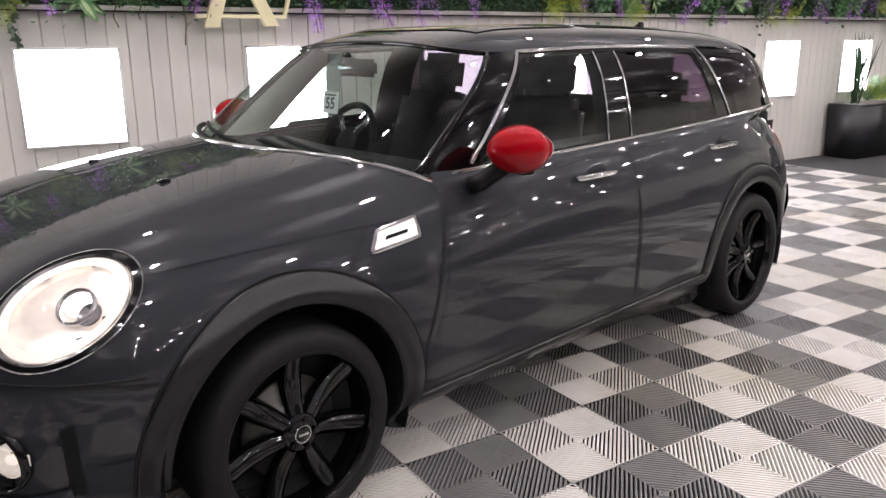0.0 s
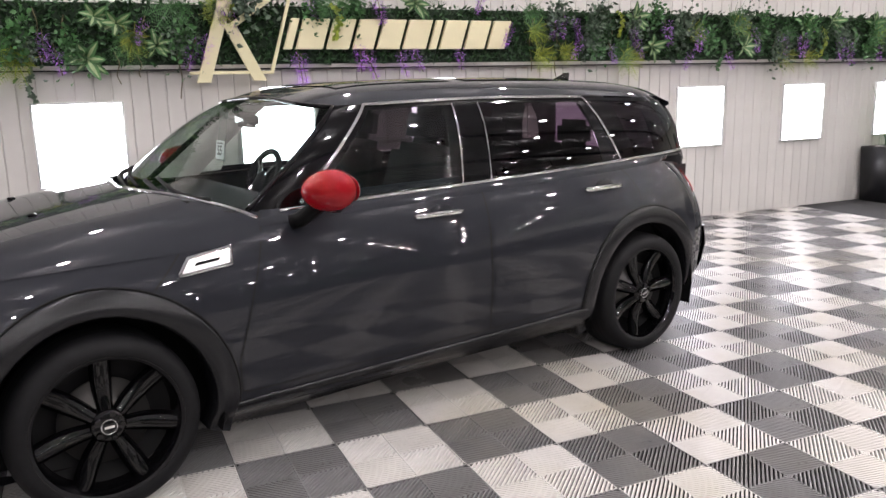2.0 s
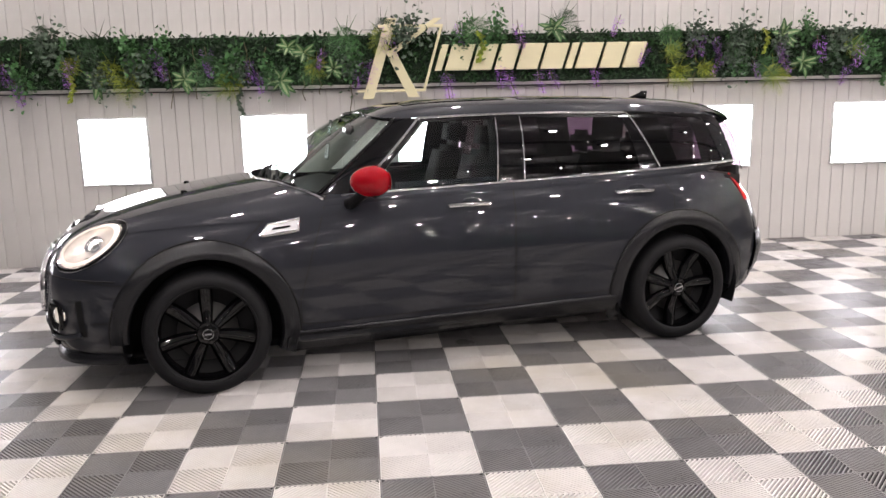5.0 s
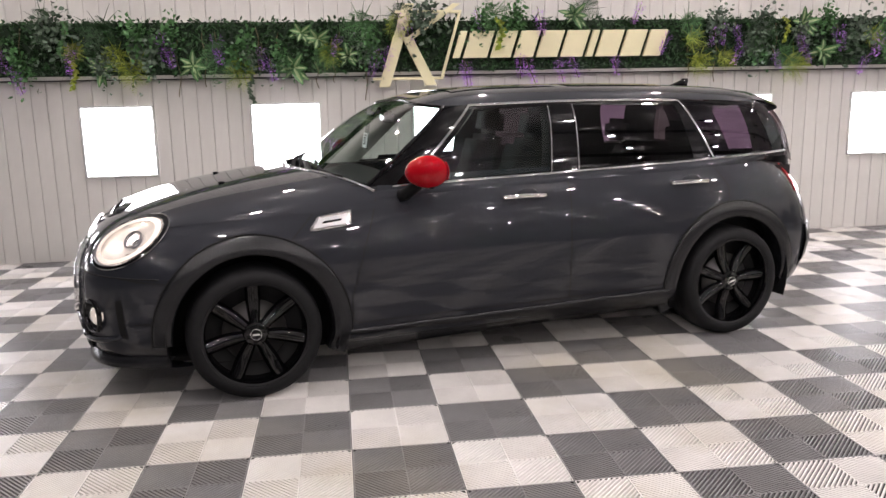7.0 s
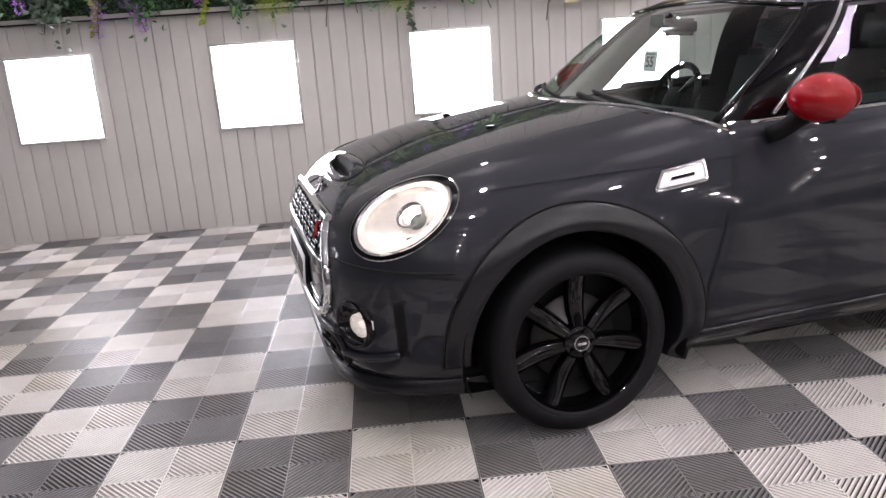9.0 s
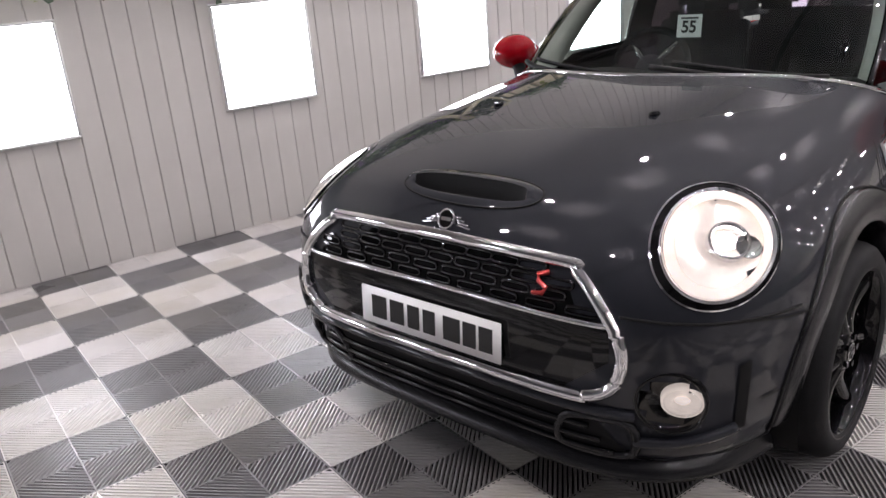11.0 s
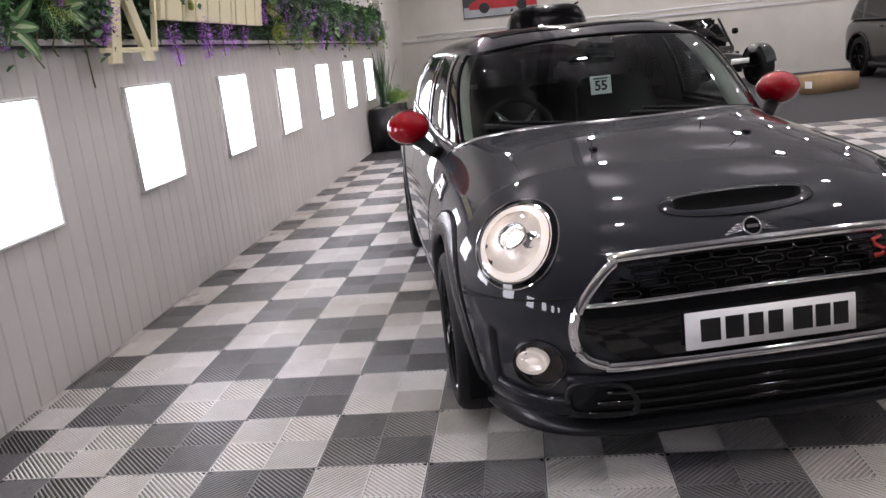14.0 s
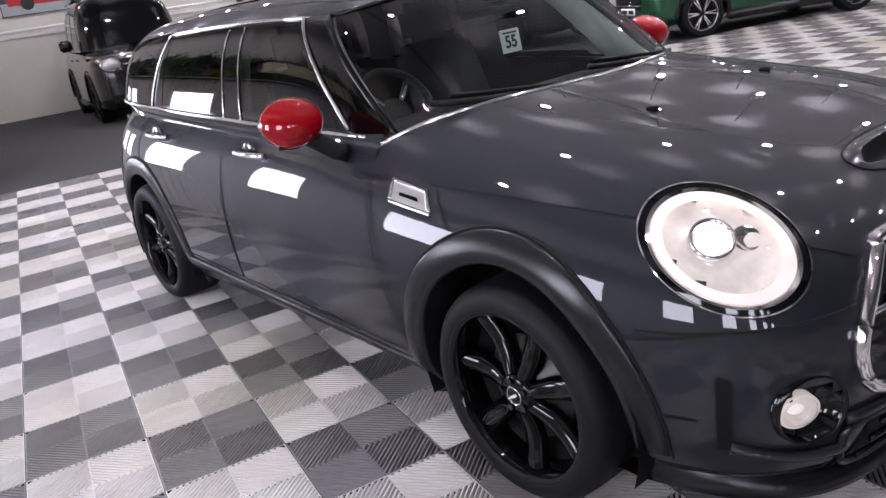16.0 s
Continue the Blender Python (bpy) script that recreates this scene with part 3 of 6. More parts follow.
box(fin, (1.45, -0.018, 1.41), (1.60, 0.018, 1.47), 0.008)
for v in fin.verts:
    if v.co.z > 1.45:
        v.co.x = 1.56 + (v.co.x - 1.45) * 0.35
        v.co.y *= 0.4
part("aerial_fin", fin, BLACK, car)
# sunroof panes
for xa, xb in ((-0.20, 0.42), (0.50, 1.12)):
    gx, gy = np.meshgrid(np.linspace(xa, xb, 14), np.linspace(-0.43, 0.43, 20), indexing="ij")
    part("roof_pane", finish(grid_mesh(skin_top(cabin_F, gx, gy, z0=1.0, proud=0.005))), BLACK, roof_panel, "gloss black glass roof pane")

# ---------- bonnet ----------
bs, bu = np.meshgrid(np.linspace(0, 1, 110), np.linspace(-1, 1, 110), indexing="ij")
bx0 = -1.06 + 0.37 * np.abs(bu)**2.4
bth = math.pi / 2 - bu * radians(66)
bph = np.radians(67 * np.maximum(0, (bs - 0.45) / 0.55))
bx = bx0 + (-1.25 - bx0) * np.minimum(1, bs / 0.45)
rows = cast(body_F, np.stack([bx, 0 * bx, 0 * bx + 0.5], -1),
            np.stack([-np.sin(bph), np.cos(bph) * np.cos(bth), np.cos(bph) * np.sin(bth)], -1), proud=0.003)
bonnet = part("bonnet", cut_openings(finish(grid_mesh(rows))), PAINT, car)


def oval(cx, cy, rx, ry, n=48, power=2.0):
    out = []
    for i in range(n):
        a = 2 * math.pi * i / n
        c, s = math.cos(a), math.sin(a)
        out.append((cx + rx * math.copysign(abs(c)**(2 / power), c), cy + ry * math.copysign(abs(s)**(2 / power), s)))
    return out


# bonnet scoop: a raised ring with a dark throat open to the front
ring = []
for (cy_, cx_) in oval(0, -1.925, 0.246, 0.060, 60, 2.4):
    p = skin_top(body_F, cx_, cy_, proud=0.004)
    ring.append(p)
ring = np.array(ring)
inner = []
for (cy_, cx_) in oval(0, -1.934, 0.205, 0.026, 60, 2.4):
    lift = 0.022 if cx_ > -1.934 else 0.006
    inner.append(skin_top(body_F, cx_, cy_, proud=lift))
inner = np.array(inner)
midr = ring * 0.45 + inner * 0.55 + np.array([0, 0, 0.006])
part("scoop_rim", finish(grid_mesh(np.array([ring, midr, inner]), close_v=True)), PAINT, bonnet)
throat = inner * 0.92 + np.mean(inner, axis=0) * 0.08 - np.array([0, 0, 0.045])
bmt = grid_mesh(np.array([inner, throat]), close_v=True)
bmt.verts.ensure_lookup_table()
bmt.faces.new([bmt.verts[60 + i] for i in range(60)])
part("scoop_throat", finish(bmt), MATT, bonnet, "matt black scoop opening")
part("scoop_shut_line", tube([tuple(p) for p in ring], 0.003, closed=True, n=6), GAP, bonnet)
for s_ in (-1, 1):
    jet = bmesh.new()
    box(jet, (-1.43, s_ * 0.293 - 0.013, 0.0), (-1.395, s_ * 0.293 + 0.013, 0.011), 0.004)
    z_ = float(skin_top(body_F, -1.41, s_ * 0.293)[2])
    for v in jet.verts:
        v.co.z += z_
    part("washer_jet", jet, BLACK, bonnet)
# winged badge as plain shapes
bz, bx0 = 0.778, float(skin_front(body_F, 0.0, 0.778)[0])
badge_m = Matrix.Translation((bx0 - 0.008, 0, bz)) @ pose(0, 0, 0, 0, -62, 0) @ pose(0, 0, 0, 0, 0, 90)
disc = bmesh.new()
bmesh.ops.create_cone(disc, cap_ends=True, segments=32, radius1=0.027, radius2=0.025, depth=0.010, matrix=badge_m)
badge = part("badge", disc, BLACK, bonnet, "black disc badge with chrome wings", sharp=40)
rg = tube([badge_m @ Vector((0.027 * math.cos(a), 0.027 * math.sin(a), 0.005)) for a in np.linspace(0, 2 * math.pi, 32, endpoint=False)], 0.0035, closed=True, n=6)
part("badge_ring", rg, CHROME, badge)
for s_ in (-1, 1):
    for k, (l_, h_) in enumerate(((0.085, 0.010), (0.074, 0.003), (0.06, -0.004), (0.046, -0.011))):
        part("badge_wing", tube([badge_m @ Vector((s_ * 0.028, h_ * 0.9, 0.002)), badge_m @ Vector((s_ * l_, h_ * 1.3 + 0.004, -0.002))], 0.0032, n=6), CHROME, badge)
part("badge_bar", box(bmesh.new(), (-0.018, -0.005, 0.005), (0.018, 0.005, 0.0065), 0, badge_m), CHROME, badge, smooth=False)

# ---------- lamps, grille, bumper ----------
def dish(m, rx, ry, prof, n=56, cap=False):
    P = np.zeros((len(prof), n, 3))
    for i, (r, h) in enumerate(prof):
        for j in range(n):
            a = 2 * math.pi * j / n
            P[i, j] = m @ Vector((rx * r * math.cos(a), ry * r * math.sin(a), h))
    bm = grid_mesh(P, close_v=True)
    if cap:
        bm.verts.ensure_lookup_table()
        bm.faces.new([bm.verts[(len(prof) - 1) * n + j] for j in range(n)])
    return finish(bm)


def wrap_ring(m, rx, ry, k0, k1, proud0, proud1, steps=6, n=72):
    """A ring that lies on the skin round the lamp."""
    t = np.linspace(0, 1, steps)[:, None, None]
    a = np.linspace(0, 2 * math.pi, n, endpoint=False)[None, :, None]
    k = k0 + (k1 - k0) * t
    M = np.array(m)
    q = M[:3, 3] + rx * k * np.cos(a) * M[:3, 0] + ry * k * np.sin(a) * M[:3, 1]
    O = np.array([-1.25, 0, 0.5])
    pr = np.broadcast_to((proud0 + (proud1 - proud0) * t)[..., 0], q.shape[:2])
    return finish(grid_mesh(cast(body_F, O, q - O, proud=pr), close_v=True))


for sign in (-1, 1):
    m = LAMP_M[sign]
    rx, ry = LAMP_R
    lamp = part("headlamp", wrap_ring(m, rx, ry, 1.04, 1.20, 0.006, 0.004), BLACK, car, "round headlamp with glowing ring and chrome bezel")
    part("bezel", wrap_ring(m, rx, ry, 0.985, 1.06, 0.002, 0.012, 5), CHROME, lamp, "chrome bezel")
    part("rim_line", wrap_ring(m, rx, ry, 1.185, 1.215, 0.007, 0.006, 3), CHROME, lamp)
    part("reflector", wrap_ring(m, rx, ry, 0.02, 0.93, -0.055, -0.004, 12), LAMP_BOWL_GLOW, lamp)
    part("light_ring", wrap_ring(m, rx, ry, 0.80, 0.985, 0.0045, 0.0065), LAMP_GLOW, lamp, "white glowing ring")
    bulb = bmesh.new()
    bmesh.ops.create_uvsphere(bulb, u_segments=28, v_segments=16, radius=0.036, matrix=m @ Matrix.Translation((-0.02, 0.01, -0.030)))
    part("projector", finish(bulb), LENS, lamp)
    pr = bmesh.new()
    bmesh.ops.create_cone(pr, cap_ends=True, segments=28, radius1=0.03, radius2=0.03, depth=0.006, matrix=m @ Matrix.Translation((-0.02, 0.01, -0.04)))
    part("bulb", pr, LAMP_BULB, lamp)
    part("projector_collar", dish(m @ Matrix.Translation((-0.02, 0.01, -0.012)), 0.05, 0.05, ((1.0, -0.028), (1.0, 0.0), (0.86, 0.006), (0.84, -0.02))), CHROME, lamp)
    small = m @ Matrix.Translation((sign * 0.035, 0.052, 0))
    part("side_bulb", dish(small, 0.03, 0.03, ((1.0, -0.012), (0.6, -0.02), (0.1, -0.024)), 24, True), CHROME, lamp)
    part("lens", wrap_ring(m, rx, ry, 0.01, 1.0, 0.016, 0.010, 14), LENS, lamp)
    # fog lamp in a round recess, with a dark slit outboard of it
    fy, fz = sign * 0.672, 0.436
    fp = skin_front(body_F, fy, fz)
    mf = Matrix.Translation(tuple(fp)) @ Matrix((Vector((0, sign, 0)), Vector((0, 0, 1)), Vector((-1, 0, 0)))).transposed().to_4x4() @ pose(0, 0, 0, 0, 26, 0)
    fog = part("fog_lamp", dish(mf, 0.082, 0.078, ((1.06, -0.012), (1.0, 0.010), (0.92, 0.004), (0.86, -0.022), (0.3, -0.035)), 44, True), BLACK, car, "round fog lamp in a dark recess")
    mg = mf @ Matrix.Translation((0.026, 0.0, -0.008))
    # the fog bowl's brightness is emission too, not mirrored light
    part("fog_bowl", dish(mg, 0.047, 0.037, ((1.06, -0.02), (1.04, 0.006), (0.7, -0.004), (0.2, -0.008)), 40, True), LAMP_BOWL_GLOW, fog)
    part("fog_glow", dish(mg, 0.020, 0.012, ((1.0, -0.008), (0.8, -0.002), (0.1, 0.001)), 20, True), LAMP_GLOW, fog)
    part("fog_lens", dish(mg, 0.043, 0.034, ((1.0, 0.008), (0.8, 0.017), (0.4, 0.023), (0.05, 0.025)), 40, True), LENS, fog)
    ax_, az_ = quad((0.0, 0.345), (1.0, 0.335), (1.0, 0.525), (0.0, 0.515), 8, 14)
    an = np.radians(49.0 + 1.8 * ax_)
    P = cast(body_F, np.stack([0 * an - 1.25, 0 * an, az_], -1), np.stack([-np.cos(np.radians(90) - (np.radians(90) - an)), sign * np.sin(np.radians(90) - (np.radians(90) - an)) * 1.0, 0 * an], -1), proud=0.004)
    part("bumper_slit", finish(grid_mesh(P)), MATT, car, "matt black bumper slit")
    lipq = [tuple(cast(body_F, np.array([-1.25, 0, z_]), np.array([-1.0, sign * k_, 0]), proud=0.006)) for k_, z_ in zip(np.linspace(0.72, 1.16, 16), 0.318 + 0.03 * np.linspace(0, 1, 16)**2)]
    part("bumper_crease", tube(lipq, 0.014, n=8), PAINT, car)

# grille: a chrome six-sided ring, upper mesh, gloss black bar with the plate
hexa = [(-0.36, 0.742), (0.36, 0.742), (0.445, 0.722), (0.515, 0.665), (0.565, 0.595), (0.578, 0.53), (0.552, 0.466), (0.49, 0.436), (0.40, 0.428),
        (-0.40, 0.428), (-0.49, 0.436), (-0.552, 0.466), (-0.578, 0.53), (-0.565, 0.595), (-0.515, 0.665), (-0.445, 0.722)]


def round_loop(pts, per=10):
    pts = [Vector((*p, 0)) for p in pts]
    out = []
    k = len(pts)
    for i in range(k):
        p0, p1, p2, p3 = pts[(i - 1) % k], pts[i], pts[(i + 1) % k], pts[(i + 2) % k]
        for j in range(per):
            t = j / per
            q = 0.5 * (2 * p1 + (p2 - p0) * t + (2 * p0 - 5 * p1 + 4 * p2 - p3) * t * t + (3 * p1 - 3 * p2 + p3 - p0) * t**3)
            out.append((q.x, q.y))
    return out


loop = round_loop(hexa)
G3 = skin_front(body_F, [p[0] for p in loop], [p[1] for p in loop], proud=0.010)
grille = part("grille", tube([tuple(p) for p in G3], 0.017, closed=True, n=12), CHROME, car, "black mesh grille in a chrome six-sided ring")
back = []
for k in (1.0, 0.7, 0.35, 0.02):
    ys_, zs_ = [p[0] * k for p in loop], [0.585 + (p[1] - 0.585) * k for p in loop]
    q = skin_front(body_F, ys_, zs_, proud=-0.035 if k < 1 else -0.004)
    back.append(q)
part("grille_back", finish(grid_mesh(np.array(back), close_v=True)), MATT, grille)
mid_bar = [tuple(skin_front(body_F, y, 0.618 + 0.006 * math.cos(y * 3), proud=0.010)) for y in np.linspace(-0.545, 0.545, 40)]
part("grille_bar", tube(mid_bar, 0.008, n=8), CHROME, grille, "slim chrome bar")
yy, zz = np.meshgrid(np.linspace(-0.545, 0.545, 50), np.linspace(0, 1, 10), indexing="ij")
z_lo = np.where(np.abs(yy) > 0.42, 0.436 + (np.abs(yy) - 0.42) * 0.75, 0.436)
part("plate_bar", finish(grid_mesh(skin_front(body_F, yy, z_lo + (0.612 - z_lo) * zz, proud=0.004))), BLACK, grille, "gloss black lower grille bar")
for r_ in range(4):
    zc = 0.640 + r_ * 0.0265
    half = 0.50 - 0.12 * (r_ / 3)
    count = 9
    for c_ in range(count):
        yc = -half + (c_ + (0.75 if r_ % 2 else 0.25)) * (2 * half / count)
        w_, h_ = 0.042, 0.009
        pts = [(yc + w_ * math.copysign(abs(math.cos(a))**0.5, math.cos(a)), zc + h_ * math.copysign(abs(math.sin(a))**0.5, math.sin(a))) for a in np.linspace(0, 2 * math.pi, 16, endpoint=False)]
        q = skin_front(body_F, [p[0] for p in pts], [p[1] for p in pts], proud=0.004)
        part("mesh_link", tube([tuple(p) for p in q], 0.0046, closed=True, n=5), BLACK, grille)
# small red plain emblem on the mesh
em = [(-0.338, 0.665), (-0.365, 0.668), (-0.372, 0.682), (-0.348, 0.694), (-0.344, 0.708), (-0.372, 0.716)]
q = skin_front(body_F, [p[0] for p in em], [p[1] for p in em], proud=0.012)
part("emblem", tube([tuple(p) for p in q], 0.007, n=6), mat("emblem_red", (0.45, 0.05, 0.05), 0.2, 0.5), grille, "small red and chrome emblem")

pm = pose(-2.147, 0, 0.517, 0, 5, 0)
plate = part("number_plate", box(bmesh.new(), (-0.003, -0.26, -0.056), (0.004, 0.26, 0.056), 0.002, pm), PLATE_MAT, car, "white number plate with dark bars")
for k, (y0, y1) in enumerate(((0.155, 0.215), (0.085, 0.14), (0.025, 0.07), (-0.035, 0.01), (-0.125, -0.065), (-0.18, -0.135), (-0.235, -0.19))):
    part("plate_bar_mark", box(bmesh.new(), (-0.0045, y0, -0.034), (-0.003, y1, 0.034), 0, pm), PLATE_INK, plate, smooth=False)
part("plate_holder", box(bmesh.new(), (0.004, -0.25, -0.05), (0.05, 0.25, 0.05), 0.004, pm), MATT, plate)

# lower bumper: body-coloured brow, dark intake with slats, splitter
yy, zz = quad((-0.60, 0.235), (0.60, 0.235), (0.50, 0.375), (-0.50, 0.375), 40, 10)
intake = part("lower_intake", finish(grid_mesh(skin_front(body_F, yy, zz, proud=0.0035))), MATT, car, "matt black lower intake")
for z_ in (0.268, 0.305, 0.342):
    half = 0.56 - (z_ - 0.24) * 0.7
    part("intake_slat", tube([tuple(skin_front(body_F, y, z_, proud=0.008)) for y in np.linspace(-half, half, 36)], 0.008, n=8), BLACK, intake)
for s_ in (-1, 1):
    loop2 = [(s_ * a, b) for a, b in ((0.44, 0.365), (0.57, 0.375), (0.60, 0.33), (0.57, 0.265), (0.42, 0.262), (0.40, 0.30))]
    l2 = round_loop(loop2, 6)
    q = skin_front(body_F, [p[0] for p in l2], [p[1] for p in l2], proud=0.006)
    duct = part("brake_duct", tube([tuple(p) for p in q], 0.012, closed=True), CLAD, car, "dark brake duct surround")
brow = [tuple(skin_front(body_F, y, 0.392, proud=0.004)) for y in np.linspace(-0.60, 0.60, 50)]
part("bumper_brow", tube(brow, 0.014, n=10, flat=1.0), PAINT, car)
spl = []
for out, z_ in ((0.0, 0.235), (0.018, 0.222), (0.03, 0.20), (0.028, 0.185), (0.0, 0.18), (-0.25, 0.178)):
    spl.append([skin_front(body_F, y, 0.235, proud=out) * np.array([1, 1, 0]) + np.array([0, 0, z_]) for y in np.linspace(-0.80, 0.80, 70)])
part("splitter", finish(grid_mesh(np.array(spl))), CLAD, car, "dark front splitter")

# ---------- tail ----------
for sign in (-1, 1):
    yy, zz = quad((0.0, 0.80), (1, 0.80), (1, 0.955), (0, 0.955), 16, 12)
    P = np.zeros((16, 12, 3))
    for i in range(16):
        for j in range(12):
            a = radians(40 + 34 * yy[i, j])
            d = np.array([math.sin(a) * 0.9, sign * math.cos(a), 0.0])
            P[i, j] = cast(body_F, np.array([1.25, 0, zz[i, j]]), d, proud=0.006)
    P = P[:12]
    part("tail_lamp", finish(grid_mesh(P)), TAIL_RED, car, "red tail lamp")
    rows = []
    for z_, pr in ((0.60, 0.0), (0.595, 0.012), (0.50, 0.02), (0.40, 0.014), (0.32, 0.0)):
        rows.append([cast(body_F, np.array([1.62, 0, z_]), d, proud=pr) for d in [np.array([math.sin(radians(a)), sign * math.cos(radians(a)), 0]) for a in np.linspace(20, 90, 24)]])
    part("rear_bumper_cover", finish(grid_mesh(np.array(rows))), CLAD, car, "satin dark grey rear bumper cladding")

# ---------- wheels ----------
TY = 0.225


def rim_spoke(k, n=7):
    """One broad spoke, dished in towards the hub and flared at the rim."""
    rows = []
    for i in range(11):
        t = i / 10
        r = 0.048 + t * 0.185
        half = 0.025 + 0.005 * math.sin(math.pi * t) + 0.009 * t
        depth = 0.012 - 0.030 * math.sin(math.pi * min(1, t * 1.05)) * 0.55 - 0.004 * t
        row = []
        for s, d in ((-1, -0.036), (-0.94, -0.022), (-0.74, -0.0105), (-0.4, -0.003), (0, 0.0), (0.4, -0.003), (0.74, -0.0105), (0.94, -0.022), (1, -0.036)):
            row.append((s * half, depth + d, r))
        rows.append(row)
    bm = finish(grid_mesh(np.array(rows)))
    a = 2 * math.pi * k / n
    bmesh.ops.rotate(bm, verts=bm.verts, cent=(0, 0, 0), matrix=Matrix.Rotation(a, 3, "Y"))
    return bm


def make_wheel(outer):
    """Outer face towards local +y; the hub's centre is the origin."""
    w = new("wheel")
    w.parent = car
    w["label"] = "gloss black seven-spoke alloy wheel with tyre"
    prof = [(0.236, 0.03), (0.246, 0.036), (0.262, 0.040), (0.288, 0.034), (0.303, 0.020), (0.3115, 0.0), (0.314, -0.03), (0.3145, -0.085),
            (0.314, -0.14), (0.3115, -0.17), (0.302, -0.19), (0.26, -0.205), (0.22, -0.20)]
    tyre = part("tyre", lathe(prof, 72), RUBBER, w, "black rubber tyre")
    for r_ in (-0.045, -0.085, -0.125):
        part("tread_groove", lathe([(0.3148, r_ - 0.004), (0.3152, r_), (0.3148, r_ + 0.004)], 72), GAP, tyre)
    rim = part("rim", lathe([(0.222, -0.19), (0.226, -0.02), (0.230, 0.010), (0.238, 0.028), (0.247, 0.037), (0.251, 0.035), (0.247, 0.02)], 72), RIMBLK, w, "gloss black rim")
    part("barrel", lathe([(0.224, -0.06), (0.16, -0.085), (0.05, -0.07), (0.02, -0.07)], 48), MATT, w)
    part("brake_disc", lathe([(0.15, -0.062), (0.15, -0.05), (0.085, -0.05), (0.08, -0.03), (0.02, -0.03)], 48), mat("brake_steel", (0.09, 0.088, 0.085), 0.45, 0.9), w, "grey steel brake disc")
    for k in range(7):
        part("spoke", rim_spoke(k), RIMBLK, rim)
    part("hub", lathe([(0.0, 0.016), (0.045, 0.015), (0.058, 0.008), (0.062, -0.03)], 40), RIMBLK, rim)
    cap = part("hub_cap", lathe([(0.0, 0.0205), (0.022, 0.020), (0.026, 0.017), (0.028, 0.012)], 32), BLACK, w, "hub cap with a chrome ring")
    part("cap_ring", tube([(0.0255 * math.cos(a), 0.018, 0.0255 * math.sin(a)) for a in np.linspace(0, 2 * math.pi, 32, endpoint=False)], 0.002, closed=True, n=6), CHROME, cap)
    part("cap_bar", box(bmesh.new(), (-0.016, 0.0203, -0.004), (0.016, 0.0215, 0.004)), CHROME, cap, smooth=False)
    for k in range(5):
        a = 2 * math.pi * (k + 0.5) / 5
        bm = bmesh.new()
        bmesh.ops.create_cone(bm, cap_ends=True, segments=6, radius1=0.010, radius2=0.009, depth=0.012,
                              matrix=Matrix.Translation((0.043 * math.cos(a), 0.016, 0.043 * math.sin(a))) @ pose(0, 0, 0, 90, 0, 0))
        part("wheel_bolt", bm, RIMBLK, rim, sharp=30)
    return w


first = make_wheel(1)
first.matrix_basis = pose(-1.335, -0.848, HUB, 0, 0, 180)
for x_, s_, turn in ((1.335, -1, 17), (-1.335, 1, 31), (1.335, 1, 8)):
    w = copy_thing(first, pose(x_, s_ * 0.848, HUB, 0, 0, 180 if s_ < 0 else 0) @ pose(0, 0, 0, 0, turn, 0))

# ---------- mirrors, wipers ----------
for sign in (-1, 1):
    bm = bmesh.new()
    bmesh.ops.create_uvsphere(bm, u_segments=40, v_segments=24, radius=1.0)
    for v in bm.verts:
        x, y, z = v.co
        k = 1.0 if x < 0 else 0.80
        v.co = Vector((-0.488 + x * 0.118 * k, sign * 0.912 + y * 0.100, 1.036 + z * 0.080))
        if x > 0.78:
            v.co.x = -0.488 + 0.78 * 0.0944 + (x - 0.78) * 0.02
    mir = part("door_mirror", finish(bm), REDCAP, car, "door mirror with a glossy red cap")
    g = bmesh.new()
    bmesh.ops.create_uvsphere(g, u_segments=30, v_segments=16, radius=1.0)
    for v in g.verts:
        v.co = Vector((-0.409 + v.co.x * 0.004, sign * 0.912 + v.co.y * 0.075, 1.035 + v.co.z * 0.050))
    part("mirror_glass", finish(g), MIRROR, mir)
    part("mirror_lower_shell", tube([(-0.485, sign * (0.855 + 0.11 * t), 0.961 + 0.02 * abs(t - 0.5)) for t in np.linspace(0, 1, 8)], 0.012, n=8), MATT, mir)
    part("mirror_foot", tube([(-0.51, sign * 0.90, 1.0), (-0.535, sign * 0.86, 0.968), (-0.575, sign * 0.815, 0.925), (-0.60, sign * 0.79, 0.915)], 0.030, n=12), MATT, mir, "matt black mirror foot")
for ya, yb, xa in ((0.10, 0.60, -0.86), (-0.56, -0.02, -0.88)):
    arm = []
    for t in np.linspace(0, 1, 14):
        y = ya + (yb - ya) * t
        arm.append(tuple(skin_front(cabin_F, y, 0.992 + 0.045 * t, x0=0.2, proud=0.030)))
    wip = part("wiper", tube(arm, 0.011, n=6), MATT, car, "black wiper arm with blade")
    bl = [tuple(skin_front(cabin_F, ya - 0.04 + (yb - ya) * 0.95 * t, 1.005 + 0.045 * t, x0=0.2, proud=0.010)) for t in np.linspace(0, 1, 16)]
    part("wiper_blade", tube(bl, 0.008, n=6), MATT, wip)

